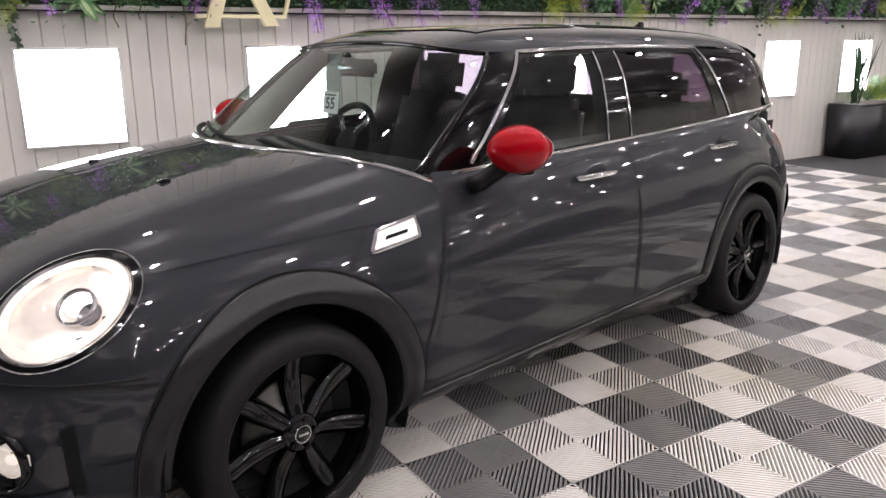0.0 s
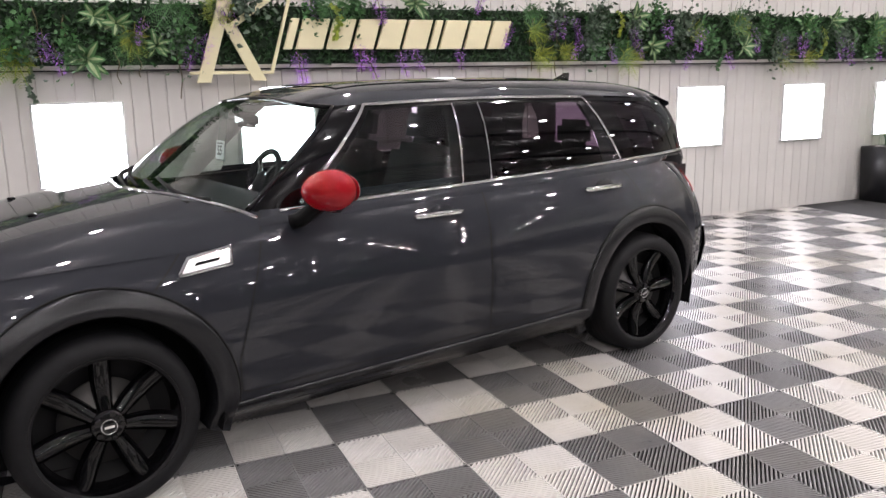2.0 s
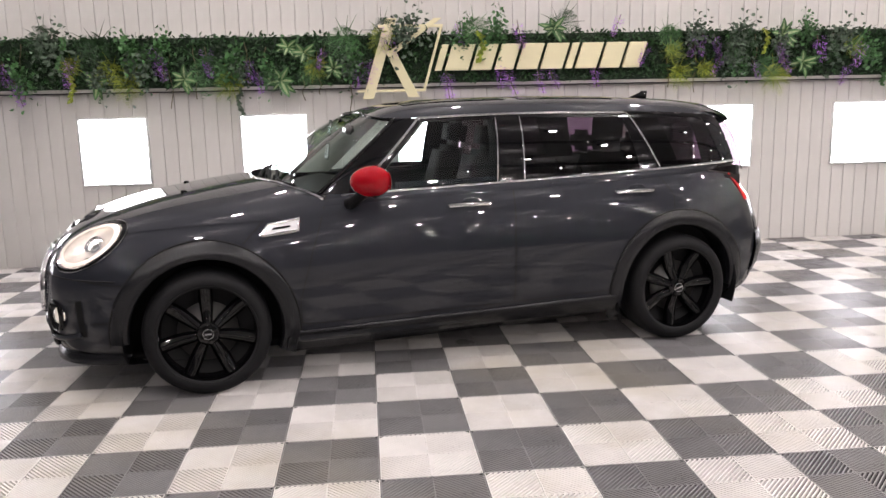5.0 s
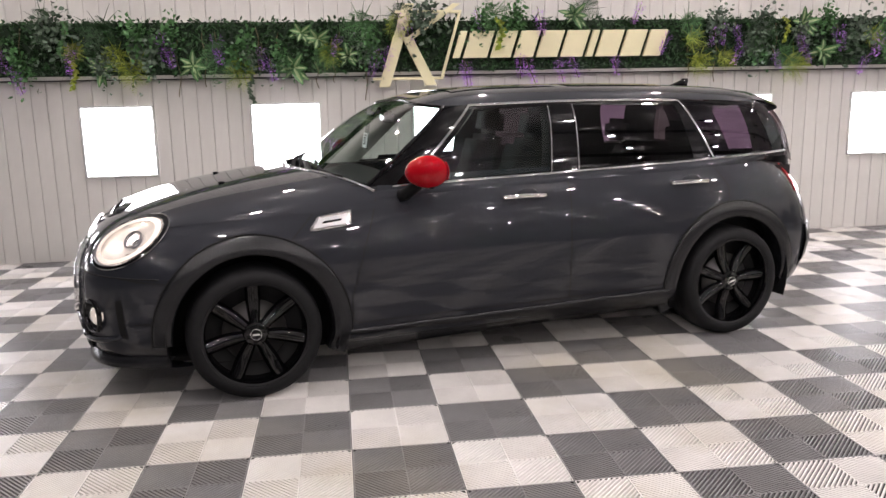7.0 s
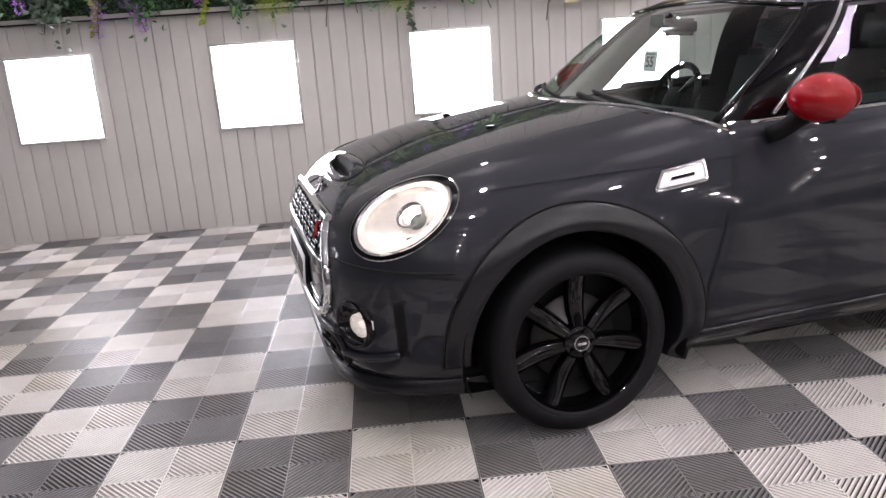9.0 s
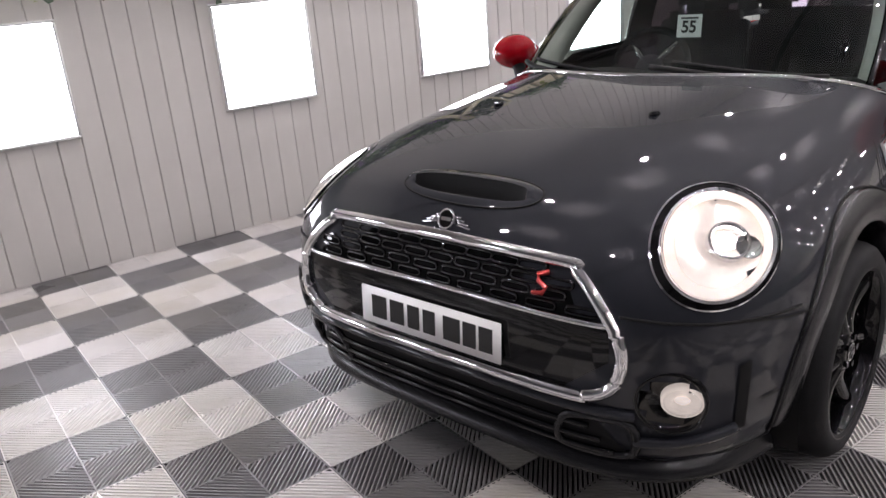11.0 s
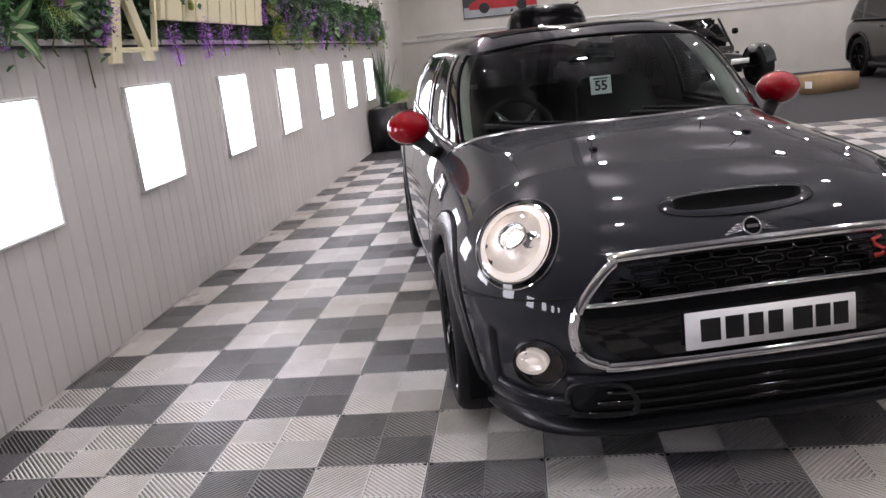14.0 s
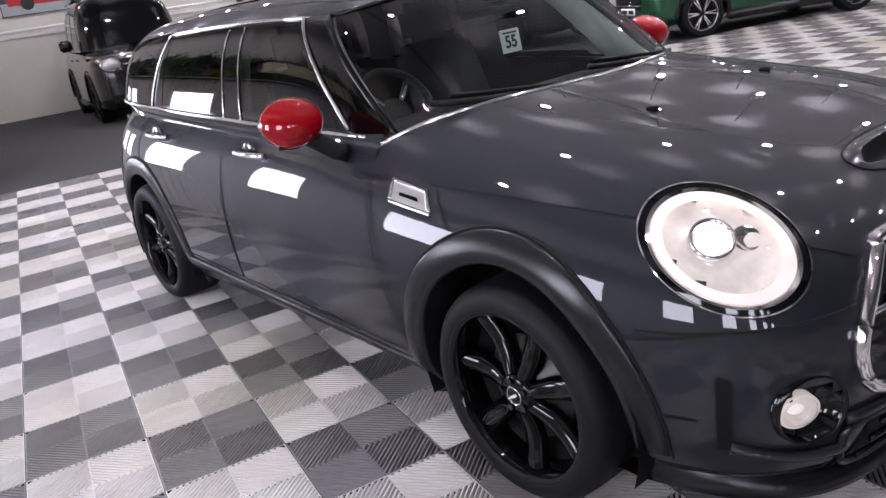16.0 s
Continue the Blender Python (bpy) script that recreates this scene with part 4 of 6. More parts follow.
# ---------- inside the cabin ----------
part("underbody", boxed((-1.88, -0.62, 0.145), (1.92, 0.62, 0.20), 0.01), MATT, car)
inside = part("cabin_floor", boxed((-0.85, -0.68, 0.22), (1.85, 0.68, 0.26), 0.01), TRIM_DARK, car)
fw = []
for y in np.linspace(-0.69, 0.69, 24):
    b = 1 - (abs(y) / 0.69)**4 * 0.3
    fw.append([(-0.86 * b - 0.02, y, 0.93), (-0.74 * b, y, 0.955), (-0.55, y, 0.96 + 0.02 * math.exp(-((y - 0.36) / 0.16)**2)), (-0.40, y, 0.93), (-0.34, y, 0.85), (-0.36, y, 0.72), (-0.45, y, 0.5)])
part("dashboard", finish(grid_mesh(np.array(fw))), TRIM_DARK, car, "dark grey dashboard")
for sign in (-1, 1):
    dc = [[(x, sign * (0.70 - 0.03 * (z < 0.8)), z) for z in (0.3, 0.55, 0.75, 0.86, 0.95)] for x in np.linspace(-0.55, 1.85, 16)]
    part("door_card", finish(grid_mesh(np.array(dc))), TRIM_DARK, car)
    pil = []
    for t in np.linspace(0, 1, 12):
        z = 0.97 + t * 0.36
        a = skin_side(cabin_F, -0.72 + 0.45 * (z - 0.955) / 0.38, z, sign, proud=-0.02)
        b = skin_side(cabin_F, -0.47 + 0.365 * t, z, sign, proud=-0.03)
        pil.append([a, a * 0.7 + b * 0.3 + np.array([-0.01, -sign * 0.055, 0]), b + np.array([0, -sign * 0.03, 0])])
    part("pillar_trim", finish(grid_mesh(np.array(pil))), TRIM_LIGHT, car, "pale grey pillar trim")
part("boot_trim", boxed((1.84, -0.66, 0.26), (1.88, 0.66, 1.0), 0.01), TRIM_DARK, car)
part("parcel_cover", boxed((1.42, -0.66, 0.93), (1.84, 0.66, 0.955), 0.008), TRIM_DARK, car)
hx_, hy_ = np.meshgrid(np.linspace(-0.28, 1.75, 20), np.linspace(-0.52, 0.52, 16), indexing="ij")
part("headlining", finish(grid_mesh(skin_top(cabin_F, hx_, hy_, z0=1.0, proud=-0.035))), TRIM_LIGHT, car, "pale grey headlining")


def seat(cx, cy, w, head=True, tall=0.60):
    s = part("seat", box(bmesh.new(), (cx - 0.25, cy - w, 0.36), (cx + 0.27, cy + w, 0.52), 0.05), SEAT_MAT, car, "black cloth seat")
    bm = box(bmesh.new(), (-0.06, -w, 0.0), (0.09, w, tall), 0.045)
    for v in bm.verts:
        k = v.co.z / tall
        v.co.y *= 1 - 0.22 * k
    bm.transform(Matrix.Translation((cx + 0.25, cy, 0.48)) @ pose(0, 0, 0, 0, 16, 0))
    part("seat_back", bm, SEAT_MAT, s)
    if head:
        bm = box(bmesh.new(), (-0.055, -0.15, 0.0), (0.055, 0.15, 0.20), 0.045)
        bm.transform(Matrix.Translation((cx + 0.455, cy, 1.12)) @ pose(0, 0, 0, 0, 10, 0))
        part("headrest", bm, SEAT_MAT, s)
    return s


for cy in (-0.34, 0.34):
    seat(-0.13, cy, 0.27, True, 0.68)
bench = seat(1.0, 0.0, 0.60, False)
for cy in (-0.36, 0.36):
    bm = box(bmesh.new(), (-0.04, -0.12, 0.0), (0.05, 0.12, 0.15), 0.035)
    bm.transform(Matrix.Translation((1.30, cy, 1.06)))
    part("headrest", bm, SEAT_MAT, bench)
swm = Matrix.Translation((-0.26, 0.34, 0.93)) @ pose(0, 0, 0, 0, -65, 0)
sw = part("steering_wheel", tube([swm @ Vector((0.18 * math.cos(a), 0.18 * math.sin(a), 0)) for a in np.linspace(0, 2 * math.pi, 40, endpoint=False)], 0.016, closed=True, n=10), TRIM_DARK, car, "black leather steering wheel")
hubm = bmesh.new()
bmesh.ops.create_uvsphere(hubm, u_segments=20, v_segments=12, radius=0.07, matrix=swm @ Matrix.Diagonal((1, 1, 0.4, 1)))
part("steering_hub", finish(hubm), TRIM_DARK, sw)
for a in (0.0, 2.4, -2.4):
    part("steering_spoke", tube([swm @ Vector((0, 0, 0)), swm @ Vector((0.175 * math.cos(a + math.pi), 0.175 * math.sin(a + math.pi), 0))], 0.013, n=8), CHROME, sw)
rv = part("rear_view_mirror", box(bmesh.new(), (-0.018, -0.125, -0.035), (0.012, 0.125, 0.035), 0.015, Matrix.Translation((-0.44, 0.0, 1.275))), BLACK, car, "black rear-view mirror")
part("mirror_stalk", tube([(-0.45, 0, 1.29), (-0.50, 0, 1.325)], 0.018), BLACK, rv)

for sign in (-1, 1):
    for a, b, c_, d in (((1.20, 1.0), (1.42, 1.0), (1.30, 1.345), (1.05, 1.345)), ((1.58, 1.0), (1.82, 1.0), (1.76, 1.32), (1.52, 1.335)), ((0.20, 0.95), (0.44, 0.95), (0.44, 1.345), (0.24, 1.345))):
        part("inner_pillar_trim", side_patch(cabin_F, a, b, c_, d, sign, 6, 8, -0.03), TRIM_DARK, car)
# white numbered card hung from the rear-view mirror
card = part("hanging_card", box(bmesh.new(), (-0.0015, -0.05, -0.145), (0.0015, 0.05, 0.095), 0.001, Matrix.Translation((-0.560, 0.0, 1.237)) @ pose(0, 0, 0, 0, 8, 0)),
            glass("card_sleeve", (0.80, 0.86, 0.86), 0.05), None, smooth=False)
card.matrix_world = CAR
tagged(card, "clear hanging card with a white number tag", "number card")
tag = part("tag", box(bmesh.new(), (-0.002, -0.05, -0.045), (0.001, 0.05, 0.04), 0.002, Matrix.Translation((-0.579, 0.0, 1.147)) @ pose(0, 0, 0, 0, 8, 0)), CARD_MAT, card, "white number tag", smooth=False)
fc = bpy.data.curves.new("number", "FONT")
fc.offset = 0.0016
fc.body, fc.size, fc.align_x, fc.align_y, fc.extrude = "55", 0.062, "CENTER", "CENTER", 0.0004
fc.materials.append(PLATE_INK)
num = new("number", fc)
num.parent = tag
num.matrix_basis = Matrix.Translation((-0.583, 0.0, 1.140)) @ pose(0, 0, 0, 0, 8, 0) @ pose(0, 0, 0, 90, 0, -90)
part("tag_line", box(bmesh.new(), (-0.0032, -0.035, 0.024), (-0.002, 0.035, 0.030), 0, Matrix.Translation((-0.579, 0.0, 1.147)) @ pose(0, 0, 0, 0, 8, 0)), PLATE_INK, tag, smooth=False)


# ---------- planted strip along the boarded wall ----------
WALL_Y = 5.43
rng = random.Random(7)
LEAF_DARK = mat("leaf_dark_green", (0.024, 0.066, 0.022), 0.5, island=0.55, spec=0.4)
LEAF_MID = mat("leaf_mid_green", (0.065, 0.17, 0.055), 0.45, island=0.4, vary=0.15, scale=30)
LEAF_PALE = mat("leaf_pale_centre", (0.30, 0.40, 0.20), 0.45, vary=0.2, scale=40)
LEAF_LIME = mat("leaf_yellow_green", (0.26, 0.32, 0.035), 0.5, island=0.35)
LEAF_GREY = mat("leaf_grey_green", (0.085, 0.125, 0.085), 0.55, island=0.4)
BLOOM = mat("purple_blossom", (0.55, 0.22, 0.80), 0.6, island=0.45)
STEM = mat("vine_stem", (0.13, 0.11, 0.06), 0.8, vary=0.3, scale=40)
SIGN_MAT = mat("cream_gold_sign", (0.74, 0.68, 0.44), 0.42, vary=0.04, scale=6, rough_vary=0.08)
BACKING = mat("strip_backing", (0.55, 0.53, 0.50), 0.6, vary=0.06, scale=5)
POT = mat("black_planter", (0.012, 0.012, 0.014), 0.38, vary=0.2, scale=8)


class Leaves:
    """Collects leaf blades into one mesh."""

    def __init__(self):
        self.v, self.f = [], []

    def blade(self, base, along, across, length, width, bend=0.15, steps=3):
        a, c = Vector(along).normalized(), Vector(across).normalized()
        n = a.cross(c).normalized()
        k = len(self.v)
        b = Vector(base)
        for i in range(steps + 1):
            t = i / steps
            w = width * math.sin(math.pi * (0.10 + 0.86 * t))**0.8 * 0.5
            mid = b + a * length * t - n * (bend * length * t * t)
            self.v.append(tuple(mid - c * w + n * w * 0.25))
            self.v.append(tuple(mid))
            self.v.append(tuple(mid + c * w + n * w * 0.25))
        for i in range(steps):
            p = k + 3 * i
            self.f.append((p, p + 1, p + 4, p + 3))
            self.f.append((p + 1, p + 2, p + 5, p + 4))

    def data(self):
        return self.v, self.f


def rand_dir(spread=1.0, out=1.0, r=rng):
    return Vector((r.uniform(-1, 1) * spread, -out * r.uniform(0.3, 1.0), r.uniform(-1, 1) * spread))


HEDGE_X = (-6.5, 10.5)
back = part("strip_backing", boxed((HEDGE_X[0], WALL_Y - 0.055, 1.575), (HEDGE_X[1], WALL_Y, 2.045), 0.004), BACKING, smooth=False)
tagged(back, "pale board behind the artificial plants on the boarded wall", "backing board", kind="structure")
part("lower_edge", boxed((HEDGE_X[0], WALL_Y - 0.060, 1.566), (HEDGE_X[1], WALL_Y - 0.001, 1.5745), 0.0), MATT, back, "dark lower edge", smooth=False)
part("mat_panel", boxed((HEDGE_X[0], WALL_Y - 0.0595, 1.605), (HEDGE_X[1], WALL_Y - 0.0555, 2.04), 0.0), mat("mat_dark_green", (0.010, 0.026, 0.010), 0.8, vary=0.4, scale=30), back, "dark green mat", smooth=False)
hedge = Leaves()
for _ in range(16500):
    x, z = rng.uniform(*HEDGE_X), rng.uniform(1.615, 2.06)
    d = rand_dir(1.0, 0.8)
    c = d.cross(Vector((rng.uniform(-1, 1), rng.uniform(-1, 1), rng.uniform(-1, 1))))
    hedge.blade((x, WALL_Y - 0.06 - rng.uniform(0, 0.035), z), d, c, rng.uniform(0.025, 0.06), rng.uniform(0.014, 0.032), 0.2, 2)
hg = part("artificial_hedge", hedge.data(), LEAF_DARK)
tagged(hg, "dense dark green artificial hedge mat on the backing board", "hedge", kind="stuff")


def strip_x(px):
    return -0.17 + (px - 300) * 0.00499


def strip_z(py):
    return 2.05 - (py - 40) * 0.00474


def fern(material, n=9, size=0.20, name="fern", seed=1):
    r = random.Random(seed)
    L = Leaves()
    for i in range(n):
        a = 2 * math.pi * i / n + r.uniform(-0.2, 0.2)
        d = Vector((math.cos(a), -0.75 - r.uniform(0, 0.4), math.sin(a))).normalized()
        side = d.cross(Vector((0, 1, 0))).normalized()
        ln = size * r.uniform(0.75, 1.15)
        for k in range(12):
            t = (k + 1) / 12.5
            p = d * ln * t + Vector((0, 0, -0.35 * ln * t * t))
            w = ln * 0.30 * math.sin(math.pi * (0.12 + 0.85 * t))
            for s in (-1, 1):
                L.blade(p, side * s + d * 0.6, d, w, ln * 0.065, 0.1, 1)
        L.blade((0, 0, 0), d, side, ln, 0.006, 0.3, 4)
    ob = part(name, L.data(), material)
    return ob


def broadleaf(seed):
    """A clump of broad pointed leaves with pale centres."""
    r = random.Random(seed)
    A, B = Leaves(), Leaves()
    for i in range(8):
        a = 2 * math.pi * i / 8 + r.uniform(-0.3, 0.3)
        d = Vector((math.cos(a), -0.4 - r.uniform(0, 0.9), math.sin(a) * 0.9 - 0.1)).normalized()
        c = d.cross(Vector((r.uniform(-0.3, 0.3), 1, r.uniform(-0.3, 0.3)))).normalized()
        ln, w = r.uniform(0.10, 0.19), r.uniform(0.05, 0.08)
        A.blade((0, 0, 0), d, c, ln, w, 0.3, 5)
        B.blade(Vector((0, -0.004, 0)) + d * 0.012, d, c, ln * 0.82, w * 0.36, 0.3, 5)
    ob = part("broadleaf_plant", A.data(), LEAF_MID)
    part("leaf_centre", B.data(), LEAF_PALE, ob, "pale leaf centre")
    return ob


def blossom(seed):
    r = random.Random(seed)
    L = Leaves()
    ln = 0.17
    for k in range(150):
        t = r.random()
        rad = 0.036 * (1 - 0.75 * t) * math.sqrt(r.random()) + 0.004
        a = r.uniform(0, 2 * math.pi)
        d = Vector((math.cos(a), math.sin(a), r.uniform(-0.8, 0.3)))
        L.blade((rad * math.cos(a), rad * math.sin(a), -ln * t), d, d.cross(Vector((0, 0, 1))), 0.017, 0.014, 0.2, 1)
    ob = part("blossom", L.data(), BLOOM)
    part("stem", tube([(0, 0.01, 0.03), (0, 0, -0.05), (0.004, 0, -ln)], 0.0025, n=5), STEM, ob)
    return ob


def ivy(seed, material, ln=0.30):
    r = random.Random(seed)
    L = Leaves()
    pts = []
    for k in range(26):
        t = k / 25
        p = Vector((0.025 * math.sin(5 * t + seed), -0.02 - 0.02 * math.sin(3 * t), -ln * t))
        pts.append(p)
        for _ in range(2):
            d = Vector((r.uniform(-1, 1), -r.uniform(0.2, 1), r.uniform(-0.9, 0.2)))
            L.blade(p, d, d.cross(Vector((0, 1, 0.2))), r.uniform(0.025, 0.045), r.uniform(0.02, 0.034), 0.2, 2)
    ob = part("trailing_ivy", L.data(), material)
    part("stem", tube(pts, 0.003, n=5), STEM, ob)
    return ob


def clump(seed, material):
    r = random.Random(seed)
    L = Leaves()
    for _ in range(170):
        p = Vector((r.gauss(0, 0.055), -0.03 - abs(r.gauss(0, 0.03)), r.gauss(0, 0.085)))
        d = Vector((r.uniform(-1, 1), -r.uniform(0.2, 1), r.uniform(-1, 1)))
        L.blade(p, d, d.cross(Vector((r.uniform(-1, 1), 0.4, r.uniform(-1, 1)))), r.uniform(0.025, 0.045), r.uniform(0.022, 0.036), 0.2, 2)
    return part("leaf_clump", L.data(), material)


def place(makers, spots, label, category, group, spread=0.12, size=(0.85, 1.25), kind=""):
    if "blossom" not in group:
        spots = [(x, z) for x, z in spots if not (1.55 < x < 4.45 and 1.62 < z < 2.0)]
    out = 0.06 if group == "blossoms in the strip" else 0.0
    for k, (x, z) in enumerate(spots):
        m = pose(x, WALL_Y - 0.075 - out - rng.uniform(0, 0.02), z, rng.uniform(-12, 12), rng.uniform(-25, 25) if spread else 0, 0)
        s = rng.uniform(*size)
        ob = makers[k % len(makers)]
        if ob.get("placed"):
            ob = copy_thing(ob, m)
        else:
            ob["placed"] = 1
            ob.matrix_basis = m
            tagged(ob, label, category, group, kind)
        ob.scale = (s, s, s)


def px_spots(*pairs):
    return [(strip_x(a), strip_z(b)) for a, b in pairs]


def more(n, lo, hi, za, zb):
    return [(lo + (hi - lo) * (k + rng.uniform(0.15, 0.85)) / n, rng.uniform(za, zb)) for k in range(n)]


place([broadleaf(1), broadleaf(2), broadleaf(3)],
      px_spots((185, 122), (335, 118), (520, 62), (505, 124), (600, 104), (760, 92), (880, 120), (548, 72), (1010, 34), (1040, 116), (1200, 62), (1455, 52), (1500, 105))
      + more(9, 6.1, 10.4, 1.68, 2.0) + more(9, -6.4, -1.6, 1.66, 2.0), "broad pointed green artificial leaves with pale centres", "artificial plant", "broadleaf plants in the strip", size=(0.62, 0.95))
place([fern(LEAF_MID, 10, 0.21, "fern", 4), fern(LEAF_DARK, 9, 0.20, "fern", 5)],
      px_spots((625, 44), (190, 52), (1210, 100), (560, 100), (690, 34), (860, 30), (1020, 26), (1225, 48), (100, 40), (380, 100), (1360, 60), (1420, 110), (1120, 108))
      + more(9, 5.9, 10.4, 1.65, 2.02) + more(8, -6.3, -1.5, 1.66, 2.0), "green artificial fern fronds in the planted strip", "artificial fern", "ferns in the strip")
place([fern(LEAF_LIME, 9, 0.16, "lime_fern", 6)],
      px_spots((1068, 112), (1300, 116), (212, 96), (690, 50), (1235, 78)) + more(9, 4.4, 10.4, 1.62, 1.95) + more(4, -1.4, 1.5, 1.64, 1.95) + more(3, -6.2, -2, 1.64, 1.95),
      "yellow-green artificial fern in the planted strip", "artificial fern", "lime ferns in the strip")
place([clump(11, LEAF_GREY), clump(12, LEAF_MID)],
      px_spots((110, 60), (250, 70), (262, 100), (640, 95), (735, 40), (900, 35), (1360, 90), (1500, 40), (1370, 50), (960, 60), (420, 95))
      + more(12, 5.9, 10.4, 1.68, 2.02) + more(9, -6.3, -1.6, 1.68, 2.02) + more(14, -1.5, 5.9, 1.66, 2.04), "small round grey-green artificial leaves in a clump", "artificial foliage", "leaf clumps in the strip", kind="stuff")
place([blossom(21), blossom(22), blossom(23)],
      px_spots((30, 88), (45, 115), (143, 84), (288, 62), (298, 78), (376, 68), (452, 88), (465, 108), (585, 68), (655, 95), (674, 90), (698, 30), (708, 52), (806, 118), (812, 124),
               (908, 106), (920, 118), (977, 116), (1000, 112), (1086, 110), (1132, 16), (940, 26), (828, 26), (1294, 52), (1318, 56), (1448, 70), (1186, 70))
      + more(20, 4.6, 10.4, 1.66, 1.98) + more(12, -6.3, -1.55, 1.66, 1.98), "hanging purple artificial blossom cluster", "artificial flower", "blossoms in the strip", 0.1, (1.05, 1.5))
place([ivy(31, LEAF_LIME, 0.26), ivy(32, LEAF_MID, 0.30), ivy(33, LEAF_GREY, 0.34)],
      px_spots((140, 108), (130, 40), (432, 118), (870, 40), (1345, 50), (240, 60), (1420, 40)) + more(6, 6.2, 10.45, 1.78, 1.95) + more(6, -6.2, -1.6, 1.7, 1.95),
      "trailing artificial ivy hanging from the strip", "artificial ivy", "ivies in the strip", 0.0, (0.85, 1.15))
for px, z0, z1 in ((58, 2.0, 1.5), (310, 1.9, 1.42), (355, 2.0, 1.5), (445, 2.0, 1.62), (480, 1.95, 1.66), (630, 1.85, 1.36), (545, 1.7, 1.47), (575, 1.7, 1.52), (1232, 2.0, 1.52), (1285, 1.98, 1.47), (1405, 2.0, 1.62), (-80, 2.0, 1.5), (-180, 1.9, 1.4)):
    x = strip_x(px)
    pts = [(x + 0.012 * math.sin(9 * t + px), WALL_Y - 0.085 - 0.012 * math.sin(7 * t), z0 + (z1 - z0) * t) for t in np.linspace(0, 1, 12)]
    tagged(part("hanging_vine", tube(pts, 0.0045, n=5), STEM), "thin brown artificial vine stem hanging from the strip", "vine", "hanging vines")


# ---------- raised sign: an emblem of crossed bars and a row of plain slanted blocks ----------
def bar_shape(corners, y0, y1, bevel=0.003):
    bm = bmesh.new()
    a = [bm.verts.new((x, y0, z)) for x, z in corners]
    b = [bm.verts.new((x, y1, z)) for x, z in corners]
    n = len(corners)
    bm.faces.new(a)
    bm.faces.new(b[::-1])
    for i in range(n):
        bm.faces.new((a[i], b[i], b[(i + 1) % n], a[(i + 1) % n]))
    bmesh.ops.recalc_face_normals(bm, faces=bm.faces)
    bmesh.ops.bevel(bm, geom=list(bm.edges), offset=bevel, segments=1, affect="EDGES")
    return bm


SY = WALL_Y - 0.13
emblem_s = empty("sign_emblem", pose(0, 0, 0), "cream emblem of crossed flat bars on the planted wall", "sign")
for shape, dy in ((((1.585, 1.47), (1.685, 1.47), (1.915, 2.18), (1.815, 2.18)), 0.0),
                  (((1.86, 1.905), (2.255, 2.18), (2.325, 2.18), (1.835, 1.83)), 0.004),
                  (((1.80, 1.90), (1.895, 1.90), (2.105, 1.48), (2.005, 1.48)), 0.008),
                  (((1.745, 2.10), (1.748, 2.125), (2.335, 2.125), (2.33, 2.10)), 0.012),
                  (((2.305, 2.10), (2.33, 2.10), (2.16, 1.53), (2.135, 1.53)), 0.016),
                  (((1.54, 1.53), (1.54, 1.553), (2.16, 1.553), (2.16, 1.53)), 0.012)):
    part("bar", bar_shape(shape, SY - 0.02 + dy * 0.5, SY + 0.012 + dy * 0.5), SIGN_MAT, emblem_s, smooth=False)
for x, z in ((1.70, 1.60), (2.0, 1.62), (1.85, 2.0)):
    part("spacer", boxed((x - 0.012, SY, z - 0.012), (x + 0.012, WALL_Y - 0.05, z + 0.012), 0.002), MATT, emblem_s)
blocks = empty("sign_blocks", pose(0, 0, 0), "row of raised cream slanted blocks on the planted wall", "sign")
x = 2.235
for w in (0.09, 0.24, 0.21, 0.20, 0.22, 0.23, 0.09, 0.225, 0.215, 0.19):
    lo, hi, sl = 1.712, 1.945, 0.075
    g = 0.013
    part("block", bar_shape(((x + g, lo), (x + w - g, lo), (x + w - g + sl, hi), (x + g + sl, hi)), SY - 0.022, SY + 0.016, 0.005), SIGN_MAT, blocks, smooth=False)
    part("spacer", boxed((x + w / 2 + 0.03, SY + 0.01, 1.80), (x + w / 2 + 0.05, WALL_Y - 0.05, 1.82), 0.002), MATT, blocks)
    x += w + 0.005


# ---------- planter at the end of the boarded wall ----------
planter = empty("planter", pose(8.92, 5.0, 0), "black rectangular planter trough standing on dark carpet", "planter")
bmp = boxed((0, 0, 0.0), (0.95, 0.38, 0.62), 0.006)
for v in bmp.verts:
    k = 1 + 0.06 * (v.co.z / 0.62)
    v.co.x, v.co.y = 0.475 + (v.co.x - 0.475) * k, 0.19 + (v.co.y - 0.19) * k
part("trough", bmp, POT, planter)
part("rim", tube([(-0.01, -0.005, 0.615), (0.96, -0.005, 0.615), (0.96, 0.385, 0.615), (-0.01, 0.385, 0.615)], 0.012, closed=True, n=6), POT, planter)
part("soil", boxed((0.02, 0.02, 0.58), (0.93, 0.36, 0.626), 0.0), mat("potting_soil", (0.03, 0.022, 0.016), 0.95, vary=0.4, scale=40, bump=0.6), planter, "dark soil", smooth=False)


def blades(seed, n, h, w, spread, material, name):
    r = random.Random(seed)
    L = Leaves()
    for _ in range(n):
        a = r.uniform(0, 2 * math.pi)
        d = Vector((math.cos(a) * spread * r.random(), math.sin(a) * spread * r.random(), 1))
        c = d.cross(Vector((r.uniform(-1, 1), r.uniform(-1, 1), 0.1)))
        L.blade((r.gauss(0, 0.035), r.gauss(0, 0.03), 0), d, c, h * r.uniform(0.65, 1.05), w, r.uniform(0.0, 0.12), 5)
    return part(name, L.data(), material)


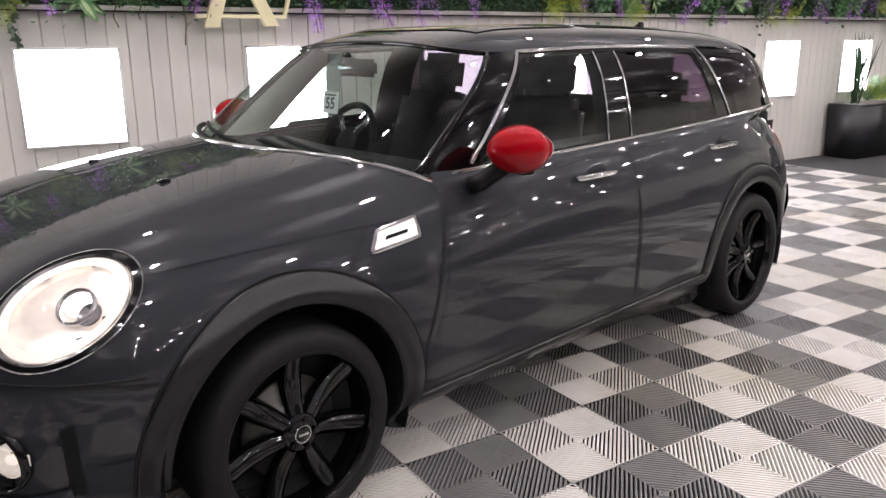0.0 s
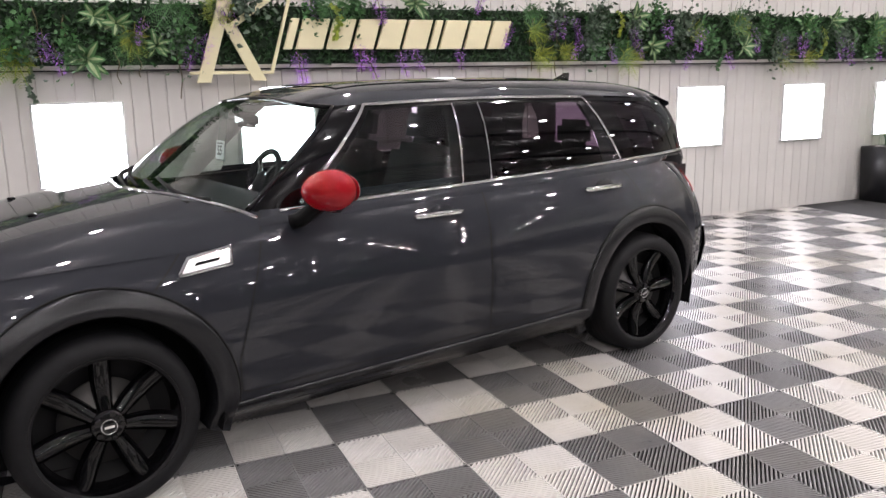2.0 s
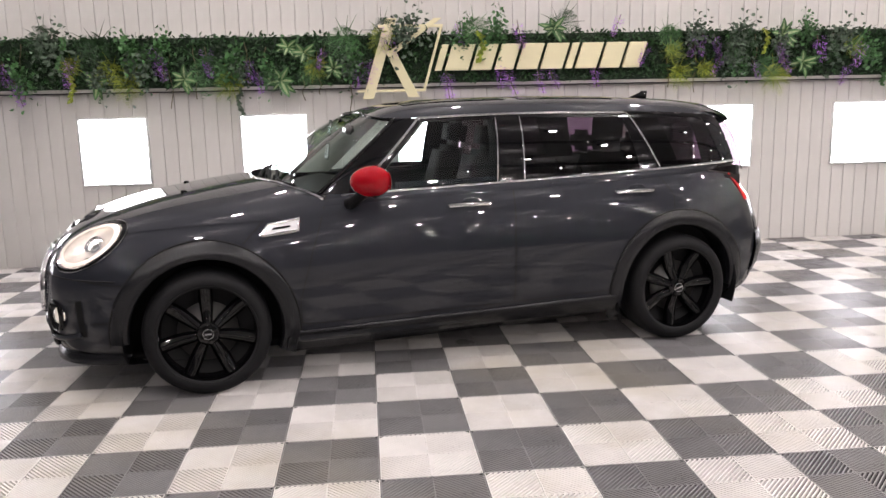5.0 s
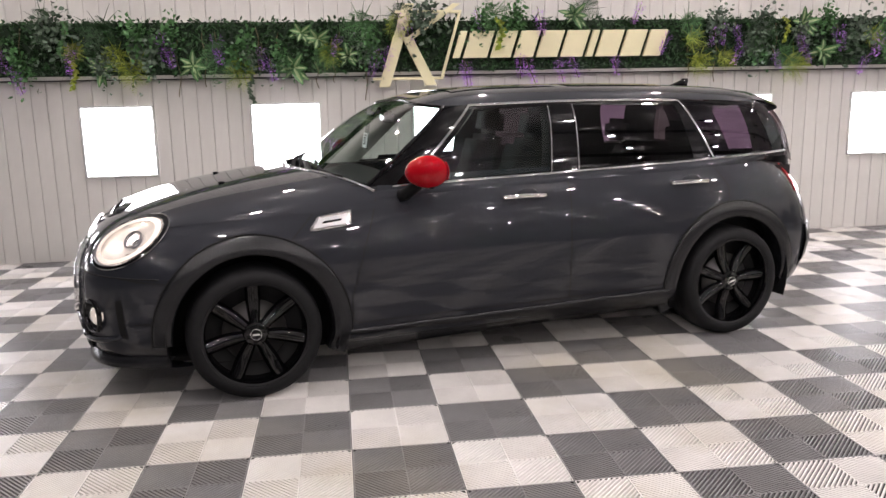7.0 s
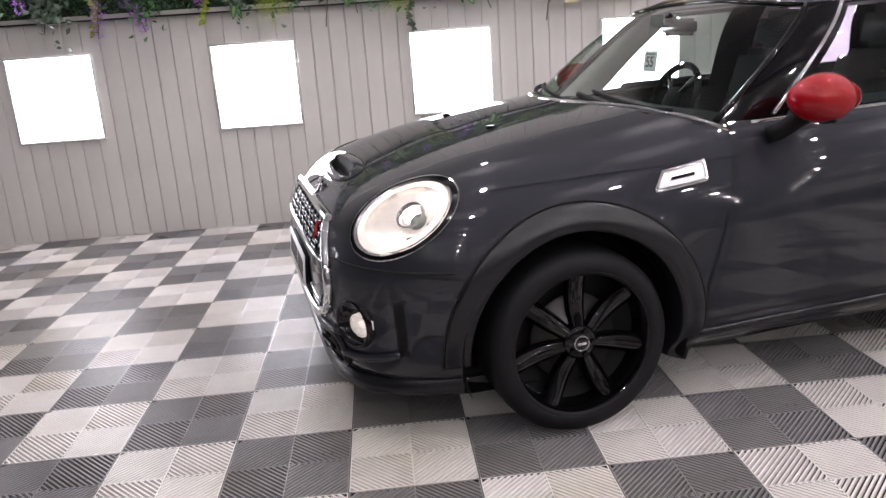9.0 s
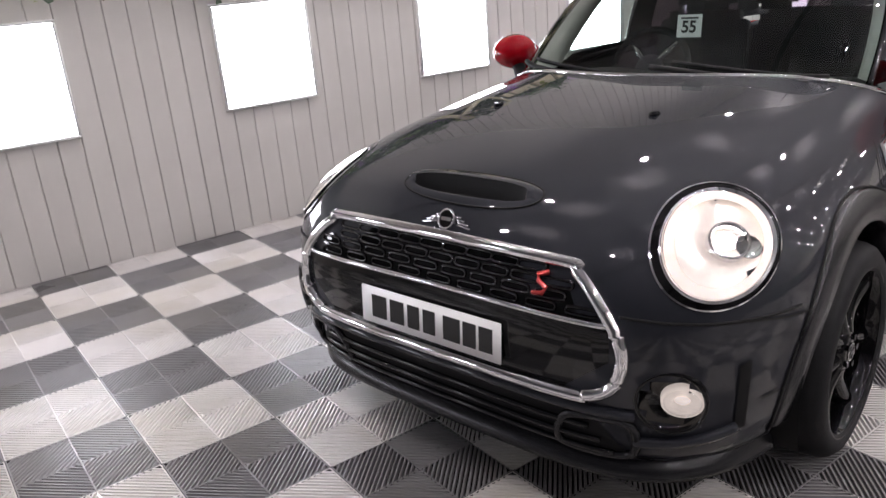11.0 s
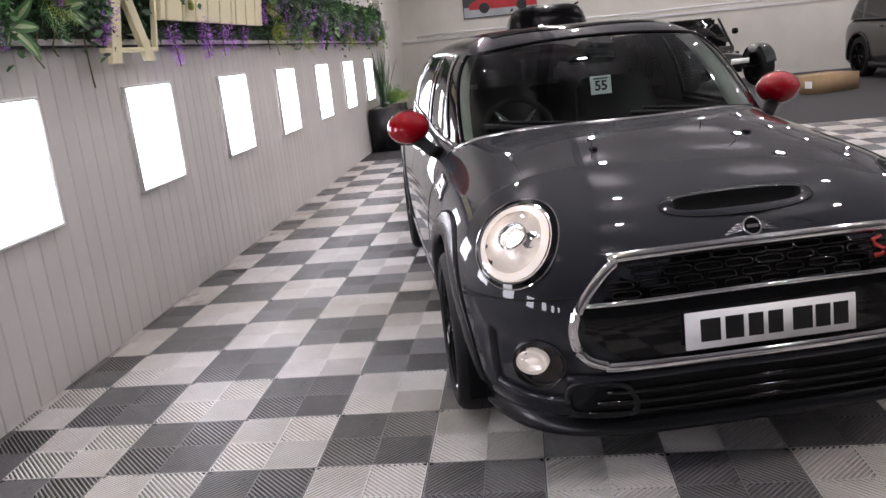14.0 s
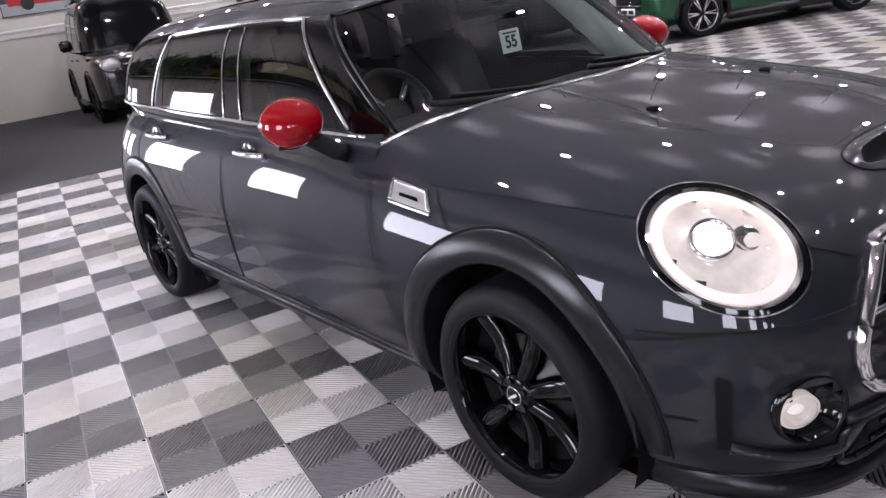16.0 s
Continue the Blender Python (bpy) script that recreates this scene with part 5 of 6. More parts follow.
spiky = blades(41, 46, 0.80, 0.016, 0.30, LEAF_DARK, "spiky_grass_plant")
spiky.matrix_basis = pose(9.10, 5.19, 0.62)
tagged(spiky, "tall dark spiky grass plant standing in the planter", "plant")
for k, (x, y, s, mm) in enumerate(((9.32, 5.10, 1.7, LEAF_LIME), (9.55, 5.18, 2.1, LEAF_MID), (9.75, 5.12, 1.9, LEAF_LIME), (9.15, 5.08, 1.3, LEAF_MID), (9.45, 5.06, 1.5, LEAF_GREY))):
    f = fern(mm, 12, 0.17, "potted_fern", 50 + k)
    f.matrix_basis = pose(x, y, 0.66, -70, 0, 30 * k)
    f.scale = (s, s, s)
    tagged(f, "bright green fern growing in the black planter", "fern", "ferns in the planter")
for k, (x, s) in enumerate(((9.55, 1.5), (9.68, 1.2), (9.40, 0.8))):
    v = ivy(60 + k, LEAF_GREY, 0.32)
    v.matrix_basis = pose(x, 4.985, 0.64)
    v.scale = (s, s, s)
    tagged(v, "grey-green ivy trailing over the front of the planter", "ivy", "ivies in the planter")


# ---------- parked vehicles farther back ----------
GREEN_PAINT = mat("green_metallic_paint", (0.008, 0.075, 0.030), 0.3, 0.5, coat=1.0)
BLACK_PAINT = mat("black_car_paint", (0.008, 0.008, 0.009), 0.25, 0.3, coat=1.0)
BROWN_PAINT = mat("dark_bronze_paint", (0.011, 0.010, 0.0095), 0.3, 0.4, coat=1.0)
ALLOY = mat("silver_alloy", (0.55, 0.55, 0.56), 0.25, 0.95)
LAMP_OFF = mat("unlit_lamp", (0.6, 0.6, 0.62), 0.15, 0.7, coat=1.0)


def parked_wheel(parent, x, y, r, out, alloy):
    w = new("wheel")
    w.parent = parent
    w.matrix_basis = pose(x, y, r, 0, 0, 0 if out > 0 else 180)
    part("tyre", lathe([(r * 0.70, 0.02), (r * 0.86, 0.03), (r * 0.97, 0.015), (r, -0.02), (r, -0.19), (r * 0.95, -0.22), (r * 0.68, -0.22)], 40), RUBBER, w, "black rubber tyre")
    rim = part("rim", lathe([(r * 0.66, -0.2), (r * 0.67, 0.0), (r * 0.72, 0.025), (r * 0.74, 0.012)], 40), alloy, w)
    part("barrel", lathe([(r * 0.66, -0.09), (0.02, -0.09)], 32), MATT, w)
    for k in range(6):
        a = 2 * math.pi * k / 6
        for s in (-0.11, 0.11):
            part("spoke", tube([(0.03 * math.cos(a), 0.0, 0.03 * math.sin(a)), (r * 0.68 * math.cos(a + s), 0.004, r * 0.68 * math.sin(a + s))], 0.014, n=6), alloy, rim)
    part("hub_cap", lathe([(0.0, 0.012), (0.04, 0.01), (0.05, -0.02)], 20), MATT, w)
    return w


def parked_car(name, m, L, W, H, wb, paint, alloy, label, belt=0.98, bonnet_z=1.02, nose=0.85, screen=(0.55, 0.15), wheel_r=0.36, round_=4.5, slats=5, tall=False):
    """A vehicle whose front looks along local -x; the origin is midway between the axles on the ground."""
    car_ = empty(name, m, label, "car")
    x0 = -wb / 2 - nose
    x1 = x0 + L
    hw = W / 2
    top = curve((x0, bonnet_z - 0.08), (x0 + 0.5, bonnet_z - 0.02), (-wb / 2 + screen[0], bonnet_z + 0.03), (x1, belt + 0.10))

    def bF(x, y, z):
        c = (x0 + x1) / 2
        gx = np.abs(x - c) / ((x1 - x0) / 2)
        gx = np.maximum(gx - 0.45, 0) / 0.55
        gz = np.where(z > 0.55, (z - 0.55) / (top(x) - 0.55), (0.55 - z) / 0.36)
        return (np.abs(y) / hw)**round_ + gx**round_ + np.abs(gz)**round_ - 1
    cx0, cx1 = -wb / 2 + screen[0], x1 - 0.10

    def cF(x, y, z):
        t = np.clip((z - belt) / (H - belt), 0, 1.2)
        fx = cx0 + t * screen[1] * 3.2
        rx = cx1 - t * (0.12 if tall else 0.3)
        mid = (fx + rx) / 2
        gx = np.abs(x - mid) / ((rx - fx) / 2)
        gx = np.maximum(gx - 0.5, 0) / 0.5
        gz = np.where(z > belt - 0.1, (z - belt + 0.1) / (H - belt + 0.1), 0)
        return (np.abs(y) / (hw * (0.90 - 0.12 * t)))**6 + gx**6 + gz**6 - 1
    na = 60
    th = np.linspace(-0.25 * math.pi, 1.25 * math.pi, na)
    rings = []
    ca, cb = x0 + 0.9, x1 - 0.9
    spine = [(ca, -ph) for ph in np.linspace(85, 4, 18)] + [(x, 0) for x in np.linspace(ca, cb, 46)] + [(cb, ph) for ph in np.linspace(4, 85, 14)]
    for x, ph in spine:
        p = radians(ph)
        D = np.stack([np.full(na, math.sin(p)), math.cos(p) * np.cos(th), math.cos(p) * np.sin(th)], -1)
        rings.append(cast(bF, np.array([x, 0, 0.55]), D, far=2.2))
    bm = grid_mesh(np.array(rings))
    gone = [f for f in bm.faces if any(math.hypot(f.calc_center_median().x - a, f.calc_center_median().z - wheel_r) < wheel_r + 0.06 for a in (-wb / 2, wb / 2)) and abs(f.calc_center_median().y) > 0.5]
    bmesh.ops.delete(bm, geom=gone, context="FACES")
    part("body", finish(bm), paint, car_)
    th2 = np.linspace(0.02, math.pi - 0.02, 40)
    rings = []
    sx = [(cx0 + 0.9, -ph) for ph in np.linspace(84, 6, 14)] + [(x, 0) for x in np.linspace(cx0 + 0.9, cx1 - 0.6, 16)] + [(cx1 - 0.6, ph) for ph in np.linspace(6, 84, 12)]
    for x, ph in sx:
        p = radians(ph)
        D = np.stack([np.full(40, math.sin(p)), math.cos(p) * np.cos(th2), math.cos(p) * np.sin(th2)], -1)
        rings.append(cast(cF, np.array([x, 0, belt]), D, far=3))
    part("cabin", finish(grid_mesh(np.array(rings))), paint, car_)
    g = 0.006
    zt, zb = H - 0.16, belt + 0.05
    for s in (-1, 1):
        edges = ((cx0 + 0.62, cx0 + 1.25), (cx0 + 1.33, cx1 - 0.85), (cx1 - 0.77, cx1 - 0.22))
        for k, (a, b) in enumerate(edges):
            if b - a < 0.1:
                continue
            part("side_window", side_patch(cF, (a - (0.28 if k == 0 else 0), zb), (b, zb), (b - (0.1 if k == 2 else 0), zt), (a + 0.1, zt), s, 8, 6, g), BLACK, car_, "dark glass")
        for a in (-wb / 2, wb / 2):
            pts = []
            for an in np.linspace(-8, 188, 26):
                x_, z_ = a + (wheel_r + 0.075) * math.cos(radians(an)), wheel_r + (wheel_r + 0.075) * math.sin(radians(an))
                pts.append((x_, s * (abs(float(skin_side(bF, x_, max(z_, 0.3), s)[1])) + 0.006), z_))
            part("arch_trim", tube(pts, 0.035, n=8, flat=0.7), CLAD, car_)
            parked_wheel(car_, a, s * (hw - 0.035), wheel_r, s, alloy)
            part("wheel_well", box(bmesh.new(), (a - 0.4, min(s * 0.45, s * (hw - 0.26)), 0.25), (a + 0.4, max(s * 0.45, s * (hw - 0.26)), 0.80)), GAP, car_)
        part("sill", boxed((-wb / 2 + 0.42, s * hw - 0.10 if s > 0 else s * hw, 0.20), (wb / 2 - 0.42, s * hw if s > 0 else s * hw + 0.10, 0.34), 0.02), CLAD, car_)
        hm = part("door_mirror", box(bmesh.new(), (cx0 + 0.42, min(s * (hw - 0.02), s * (hw + 0.19)), belt + 0.05), (cx0 + 0.58, max(s * (hw - 0.02), s * (hw + 0.19)), belt + 0.25), 0.03), paint, car_)
        for k_ in (-0.25, 0.55):
            yy = abs(float(skin_side(bF, k_, belt - 0.12, s)[1]))
            part("handle", boxed((k_, s * yy - 0.02, belt - 0.13), (k_ + 0.2, s * yy + 0.02, belt - 0.105), 0.006), paint, car_)
        hy, hz = s * hw * 0.70, bonnet_z - 0.20
        hx = float(cast(bF, np.array([x0 + 0.9, hy, hz]), np.array([-1.0, 0, 0]))[0])
        lamp_ = part("headlamp", dish(Matrix.Translation((hx - 0.004, hy, hz)) @ Matrix((Vector((0, 1, 0)), Vector((0, 0, 1)), Vector((1, 0, 0)))).transposed().to_4x4(), 0.15, 0.10,
                                      ((1.0, 0.05), (0.95, -0.02), (0.6, -0.035), (0.1, -0.045)), 30, True), LAMP_OFF, car_, "clear unlit headlamp")
        part("lamp_rim", tube([(hx - 0.02, hy + 0.15 * math.cos(a_), hz + 0.10 * math.sin(a_)) for a_ in np.linspace(0, 2 * math.pi, 24, endpoint=False)], 0.012, closed=True, n=6), CHROME, lamp_)
    wy_, wz_ = quad((-hw * 0.78, belt + 0.04), (hw * 0.78, belt + 0.04), (hw * 0.66, H - 0.10), (-hw * 0.66, H - 0.10), 14, 10)
    O = np.stack([0 * wy_ + (cx0 + cx1) / 2, wy_, wz_], -1)
    part("windscreen", finish(grid_mesh(cast(cF, O, np.array([-1.0, 0, 0]), far=3, proud=g))), BLACK, car_, "dark reflective windscreen")
    gy, gz_ = quad((-hw * 0.50, 0.52), (hw * 0.50, 0.52), (hw * 0.56, bonnet_z - 0.14), (-hw * 0.56, bonnet_z - 0.14), 16, 8)
    Og = np.stack([0 * gy + x0 + 0.9, gy, gz_], -1)
    gr = part("grille", finish(grid_mesh(cast(bF, Og, np.array([-1.0, 0, 0]), proud=0.006))), MATT, car_, "dark slatted grille")
    for k in range(slats):
        z_ = 0.56 + (bonnet_z - 0.74) * (k + 0.5) / slats
        pts = [tuple(cast(bF, np.array([x0 + 0.9, y_, z_]), np.array([-1.0, 0, 0]), proud=0.012)) for y_ in np.linspace(-hw * 0.5, hw * 0.5, 12)]
        part("slat", tube(pts, 0.012, n=6), BLACK if k % 2 else CHROME, gr)
    by, bz_ = quad((-hw * 0.78, 0.26), (hw * 0.78, 0.26), (hw * 0.80, 0.46), (-hw * 0.80, 0.46), 16, 6)
    Ob = np.stack([0 * by + x0 + 0.9, by, bz_], -1)
    part("lower_bumper", finish(grid_mesh(cast(bF, Ob, np.array([-1.0, 0, 0]), proud=0.006))), MATT, car_)
    px_ = float(cast(bF, np.array([x0 + 0.9, 0, 0.5]), np.array([-1.0, 0, 0]))[0]) - 0.02
    pl = part("number_plate", boxed((px_, -0.26, 0.44), (px_ + 0.008, 0.26, 0.55), 0.002), PLATE_MAT, car_, "white number plate with dark bars")
    part("plate_bars", box(box(bmesh.new(), (px_ - 0.002, 0.02, 0.465), (px_ - 0.001, 0.22, 0.525)), (px_ - 0.002, -0.22, 0.465), (px_ - 0.001, -0.03, 0.525)), PLATE_INK, pl, smooth=False)
    if tall:
        part("roof_rail", tube([(cx0 + 0.9, -hw * 0.70, H - 0.01), (cx1 - 0.4, -hw * 0.70, H - 0.01)], 0.02), BLACK, car_)
        part("roof_rail", tube([(cx0 + 0.9, hw * 0.70, H - 0.01), (cx1 - 0.4, hw * 0.70, H - 0.01)], 0.02), BLACK, car_)
    return car_


parked_car("black_off_roader", pose(14.8, 2.52, 0, 0, 0, 2), 4.5, 1.98, 2.06, 2.75, BLACK_PAINT, RIMBLK,
           "black boxy off-road car parked against the end wall", belt=1.16, bonnet_z=1.14, nose=0.82, screen=(0.75, 0.10), wheel_r=0.39, round_=7, tall=True)
parked_car("dark_suv", pose(13.1, -4.7, 0, 0, 0, 3), 4.75, 1.95, 1.72, 2.92, BROWN_PAINT, RIMBLK,
           "dark bronze sport utility car parked on grey carpet", belt=1.10, bonnet_z=1.06, nose=0.88, screen=(0.55, 0.2), wheel_r=0.40, round_=5.5)
parked_car("green_crossover", pose(8.45, -6.55, 0, 0, 0, -107), 4.30, 1.82, 1.56, 2.67, GREEN_PAINT, ALLOY,
           "dark green metallic crossover with silver alloy wheels", belt=1.02, bonnet_z=1.03, nose=0.82, screen=(0.55, 0.17), wheel_r=0.355, round_=4.6)


def buggy(m):
    """A black open-wheeled car with a roofed cab and cycle wings."""
    b = empty("open_wheel_car", m, "black open-wheeled car with cycle wings by the end wall", "car")
    tub = box(bmesh.new(), (-1.0, -0.55, 0.30), (1.5, 0.55, 0.85), 0.12)
    part("tub", tub, BLACK_PAINT, b)
    nose_ = box(bmesh.new(), (-1.75, -0.34, 0.34), (-0.9, 0.34, 0.78), 0.14)
    for v in nose_.verts:
        if v.co.x < -1.4:
            v.co.y *= 0.7
            v.co.z = 0.36 + (v.co.z - 0.36) * 0.75
    part("nose", nose_, BLACK_PAINT, b)
    part("plate", boxed((-1.765, -0.20, 0.52), (-1.755, 0.20, 0.62), 0.002), PLATE_MAT, b)
    cab = box(bmesh.new(), (-0.55, -0.62, 0.82), (1.15, 0.62, 1.42), 0.10)
    for v in cab.verts:
        if v.co.z > 1.2:
            v.co.x = 0.35 + (v.co.x - 0.35) * 0.72 + 0.10
            v.co.y *= 0.86
    part("cab", cab, BLACK, b, "gloss black cab with dark glass")
    for s in (-1, 1):
        part("screen_post", tube([(-0.56, s * 0.58, 0.84), (-0.12, s * 0.54, 1.42)], 0.025), MATT, b)
        part("door_mirror", box(bmesh.new(), (-0.45, min(s * 0.68, s * 0.82), 1.08), (-0.38, max(s * 0.68, s * 0.82), 1.20), 0.02), BLACK, b)
        for x_, r in ((-1.15, 0.40), (1.1, 0.43)):
            parked_wheel(b, x_, s * 0.92, r, s, MATT)
            wing = []
            for a in np.linspace(10, 170, 18):
                p = Vector((x_ + (r + 0.05) * math.cos(radians(a)), 0, r + (r + 0.05) * math.sin(radians(a))))
                wing.append([(p.x, s * 0.70, p.z), (p.x, s * 0.82, p.z + 0.015), (p.x, s * 0.94, p.z)])
            part("wing", finish(grid_mesh(np.array(wing))), BLACK_PAINT, b)
            part("axle", tube([(x_, s * 0.4, r), (x_, s * 0.8, r)], 0.03), MATT, b)
        part("lamp", dish(Matrix.Translation((-1.45, s * 0.5, 0.78)) @ Matrix((Vector((0, 1, 0)), Vector((0, 0, 1)), Vector((1, 0, 0)))).transposed().to_4x4(), 0.09, 0.09,
                          ((1, 0.06), (0.95, -0.02), (0.2, -0.03)), 20, True), LAMP_OFF, b)
    part("roof_bar", tube([(0.1, -0.5, 1.44), (0.1, 0.5, 1.44)], 0.02), MATT, b)
    return b


buggy(pose(15.6, -0.65, 0, 0, 0, 18))


def carton(m):
    """A low taped cardboard box."""
    b = empty("cardboard_box", m, "low brown cardboard box on the grey carpet", "box")
    card_ = mat("brown_cardboard", (0.30, 0.20, 0.11), 0.8, vary=0.12, scale=6, bump=0.1)
    part("body", boxed((-0.5, -0.35, 0.0), (0.5, 0.35, 0.30), 0.008), card_, b)
    part("tape", boxed((-0.502, -0.03, 0.296), (0.502, 0.03, 0.302), 0.0), mat("parcel_tape", (0.42, 0.30, 0.18), 0.3), b, smooth=False)
    part("label_patch", boxed((-0.503, -0.25, 0.10), (-0.499, -0.10, 0.22), 0.0), PLATE_MAT, b, "white paper patch", smooth=False)
    return b


carton(pose(12.16, -2.11, 0, 0, 0, -62))


# ---------- the room ----------
TILE_END, BACK_X = 8.0, 17.5
ROOM = (-7.0, -13.0)   # the far x and y behind the walk


def slab(name, lo, hi, material, label, category="wall", bevel=0.0):
    ob = part(name, box(bmesh.new(), lo, hi, bevel), material, smooth=False)
    return tagged(ob, label, category, kind="structure")


subfloor = slab("floor", (ROOM[0], ROOM[1], -0.12), (BACK_X, 6.2, -0.016), mat("concrete", (0.03, 0.03, 0.03), 0.9, vary=0.2), "interlocking ribbed floor of pale and dark grey tiles", "floor")
slab("carpet", (TILE_END + 0.004, ROOM[1], -0.015), (BACK_X, 6.1, -0.002), CARPET, "dark grey carpet beyond the tiled floor", "carpet")
wall = slab("wall_north", (ROOM[0], WALL_Y + 0.02, -0.1), (10.6, WALL_Y + 0.17, 4.4), WALL_PLAIN, "cream wall clad with upright boards")
slab("wall_recess", (10.6, 6.0, -0.1), (BACK_X, 6.2, 4.4), WALL_PLAIN, "cream plaster wall in a recess")
slab("wall_return", (10.45, WALL_Y + 0.17, -0.1), (10.6, 6.0, 4.4), WALL_PLAIN, "cream plaster wall end")
slab("wall_east", (BACK_X, ROOM[1], -0.1), (BACK_X + 0.2, 6.2, 4.4), WALL_PLAIN, "cream plaster end wall")
slab("wall_west", (ROOM[0] - 0.2, ROOM[1], -0.1), (ROOM[0], 6.2, 4.4), WALL_BACK, "grey plaster wall")
slab("wall_south", (ROOM[0], ROOM[1] - 0.2, -0.1), (BACK_X, ROOM[1], 4.4), WALL_BACK, "grey plaster wall")
slab("ceiling", (ROOM[0], ROOM[1], 4.4), (BACK_X, 6.2, 4.5), CEIL_MAT, "grey sheet ceiling", "ceiling")

# thicker lower part of the end wall with its ledge and trunking, a pier, and a large picture
slab("wall_ledge", (BACK_X - 0.14, ROOM[1], -0.1), (BACK_X, 6.0, 1.60), WALL_PLAIN, "cream lower wall with a ledge")
slab("trim", (BACK_X - 0.17, ROOM[1], 1.60), (BACK_X, 6.0, 1.66), PANEL_FRAME, "pale ledge board along the end wall", "ledge", 0.008)
slab("pier", (10.75, 5.36, -0.1), (11.15, 6.0, 4.4), WALL_PLAIN, "cream wall pier beside the planted strip", "pier")
cond = part("trunking", tube([(BACK_X - 0.19, 5.6, 1.72), (BACK_X - 0.19, 3.0, 1.74), (BACK_X - 0.19, -6.0, 1.76)], 0.03, n=8), PANEL_FRAME)
tagged(cond, "pale cable trunking above the end wall's ledge", "trunking", kind="structure")
pic = empty("wall_picture", pose(BACK_X - 0.02, 0, 0), "large wall picture of a red sports car on grey ground", "picture")
part("board", boxed((-0.02, 2.62, 2.02), (0.018, 4.42, 3.45), 0.004), mat("picture_dark", (0.05, 0.05, 0.055), 0.5, vary=0.3, scale=3), pic, smooth=False)
part("ground_shape", boxed((-0.024, 2.64, 2.04), (-0.0205, 4.40, 2.28), 0.0), mat("picture_grey", (0.35, 0.38, 0.40), 0.5, vary=0.15, scale=4), pic, smooth=False)
sil = [(4.25, 2.22), (4.28, 2.36), (4.05, 2.46), (3.75, 2.52), (3.45, 2.70), (2.9, 2.72), (2.5, 2.56), (2.1, 2.48), (1.85, 2.36), (1.85, 2.20)]
bmq = bmesh.new()
bmq.faces.new([bmq.verts.new((-0.026, 4.28 + (y - 4.28) * 0.68, 2.2 + (z - 2.2) * 0.85)) for y, z in sil])
ex = bmesh.ops.extrude_face_region(bmq, geom=list(bmq.faces))
for v in ex["geom"]:
    if isinstance(v, bmesh.types.BMVert):
        v.co.x += 0.004
part("car_shape", finish(bmq, False), mat("picture_red", (0.42, 0.02, 0.025), 0.4, vary=0.2, scale=3), pic, "flat red shape", smooth=False)
for y_ in (3.90, 2.99):
    bmw = bmesh.new()
    bmesh.ops.create_cone(bmw, cap_ends=True, segments=28, radius1=0.125, radius2=0.125, depth=0.004, matrix=Matrix.Translation((-0.030, y_, 2.24)) @ pose(0, 0, 0, 0, 90, 0))
    part("wheel_shape", bmw, PLATE_INK, pic, smooth=False)

# upright boards with narrow grooves
BW = 0.125
bmb = bmesh.new()
box(bmb, (0.0015, -0.018, 0.0), (BW - 0.0015, 0.0, 4.0), 0)
bmesh.ops.bevel(bmb, geom=[e for e in bmb.edges if abs(e.verts[0].co.y + 0.018) < 1e-5 and abs(e.verts[1].co.y + 0.018) < 1e-5 and abs(e.verts[0].co.x - e.verts[1].co.x) < 1e-5],
                offset=0.005, segments=1, affect="EDGES")
board_mesh = bpy.data.meshes.new("board")
bmb.to_mesh(board_mesh)
bmb.free()
board_mesh.materials.append(WALL_MAT)
for k in range(int((10.6 - ROOM[0]) / BW)):
    b = new("board", board_mesh)
    b.parent = wall
    b.location = (ROOM[0] + k * BW, WALL_Y + 0.02, 0.0)

# square light panels
PX = [-6.735 + 1.44 * k for k in range(12)]


def light_panel():
    e = empty("light_panel", pose(0, 0, 0), "square white glowing light panel on the boarded wall", "light panel", "light panels on the boarded wall")
    w = 0.585
    for lo, hi in (((-0.015, -0.028, -0.015), (w + 0.015, 0.0, 0.0)), ((-0.015, -0.028, w), (w + 0.015, 0.0, w + 0.015)),
                   ((-0.015, -0.028, 0.0), (0.0, 0.0, w)), ((w, -0.028, 0.0), (w + 0.015, 0.0, w))):
        part("panel_frame", boxed(lo, hi, 0.003), PANEL_FRAME, e)
    part("diffuser", boxed((0.0, -0.018, 0.0), (w, -0.002, w), 0.0), PANEL_GLOW, e, "white glowing diffuser", smooth=False)
    return e


lp = light_panel()
lp.matrix_world = pose(PX[0], WALL_Y, 0.752)
for x in PX[1:]:
    if x < 10.0:
        copy_thing(lp, pose(x, WALL_Y, 0.752))

# ceiling spots in rows
sp_e = empty("ceiling_spot", pose(0, 0, 0), "small round white ceiling spotlight", "spotlight", "ceiling spotlights")
part("housing", lathe([(0.075, 0.0), (0.085, -0.01), (0.085, -0.12), (0.06, -0.13)], 20, "z"), MATT, sp_e)
part("rod", tube([(0, 0, 0.0), (0, 0, 0.655)], 0.01, n=6), MATT, sp_e)
bms = bmesh.new()
bmesh.ops.create_circle(bms, cap_ends=True, segments=20, radius=0.048, matrix=Matrix.Translation((0, 0, -0.131)) @ pose(0, 0, 0, 180, 0, 0))
part("lamp_disc", bms, SPOT_GLOW, sp_e, "glowing lamp face", smooth=False)
sp_e.matrix_world = pose(-1.3, 4.3, 3.75)
for i in range(10):
    for j in range(9):
        x, y = -1.3 + 1.95 * i, 4.3 - 1.9 * j
        if (i, j) != (0, 0) and x < 16.5:
            copy_thing(sp_e, pose(x, y, 3.75))
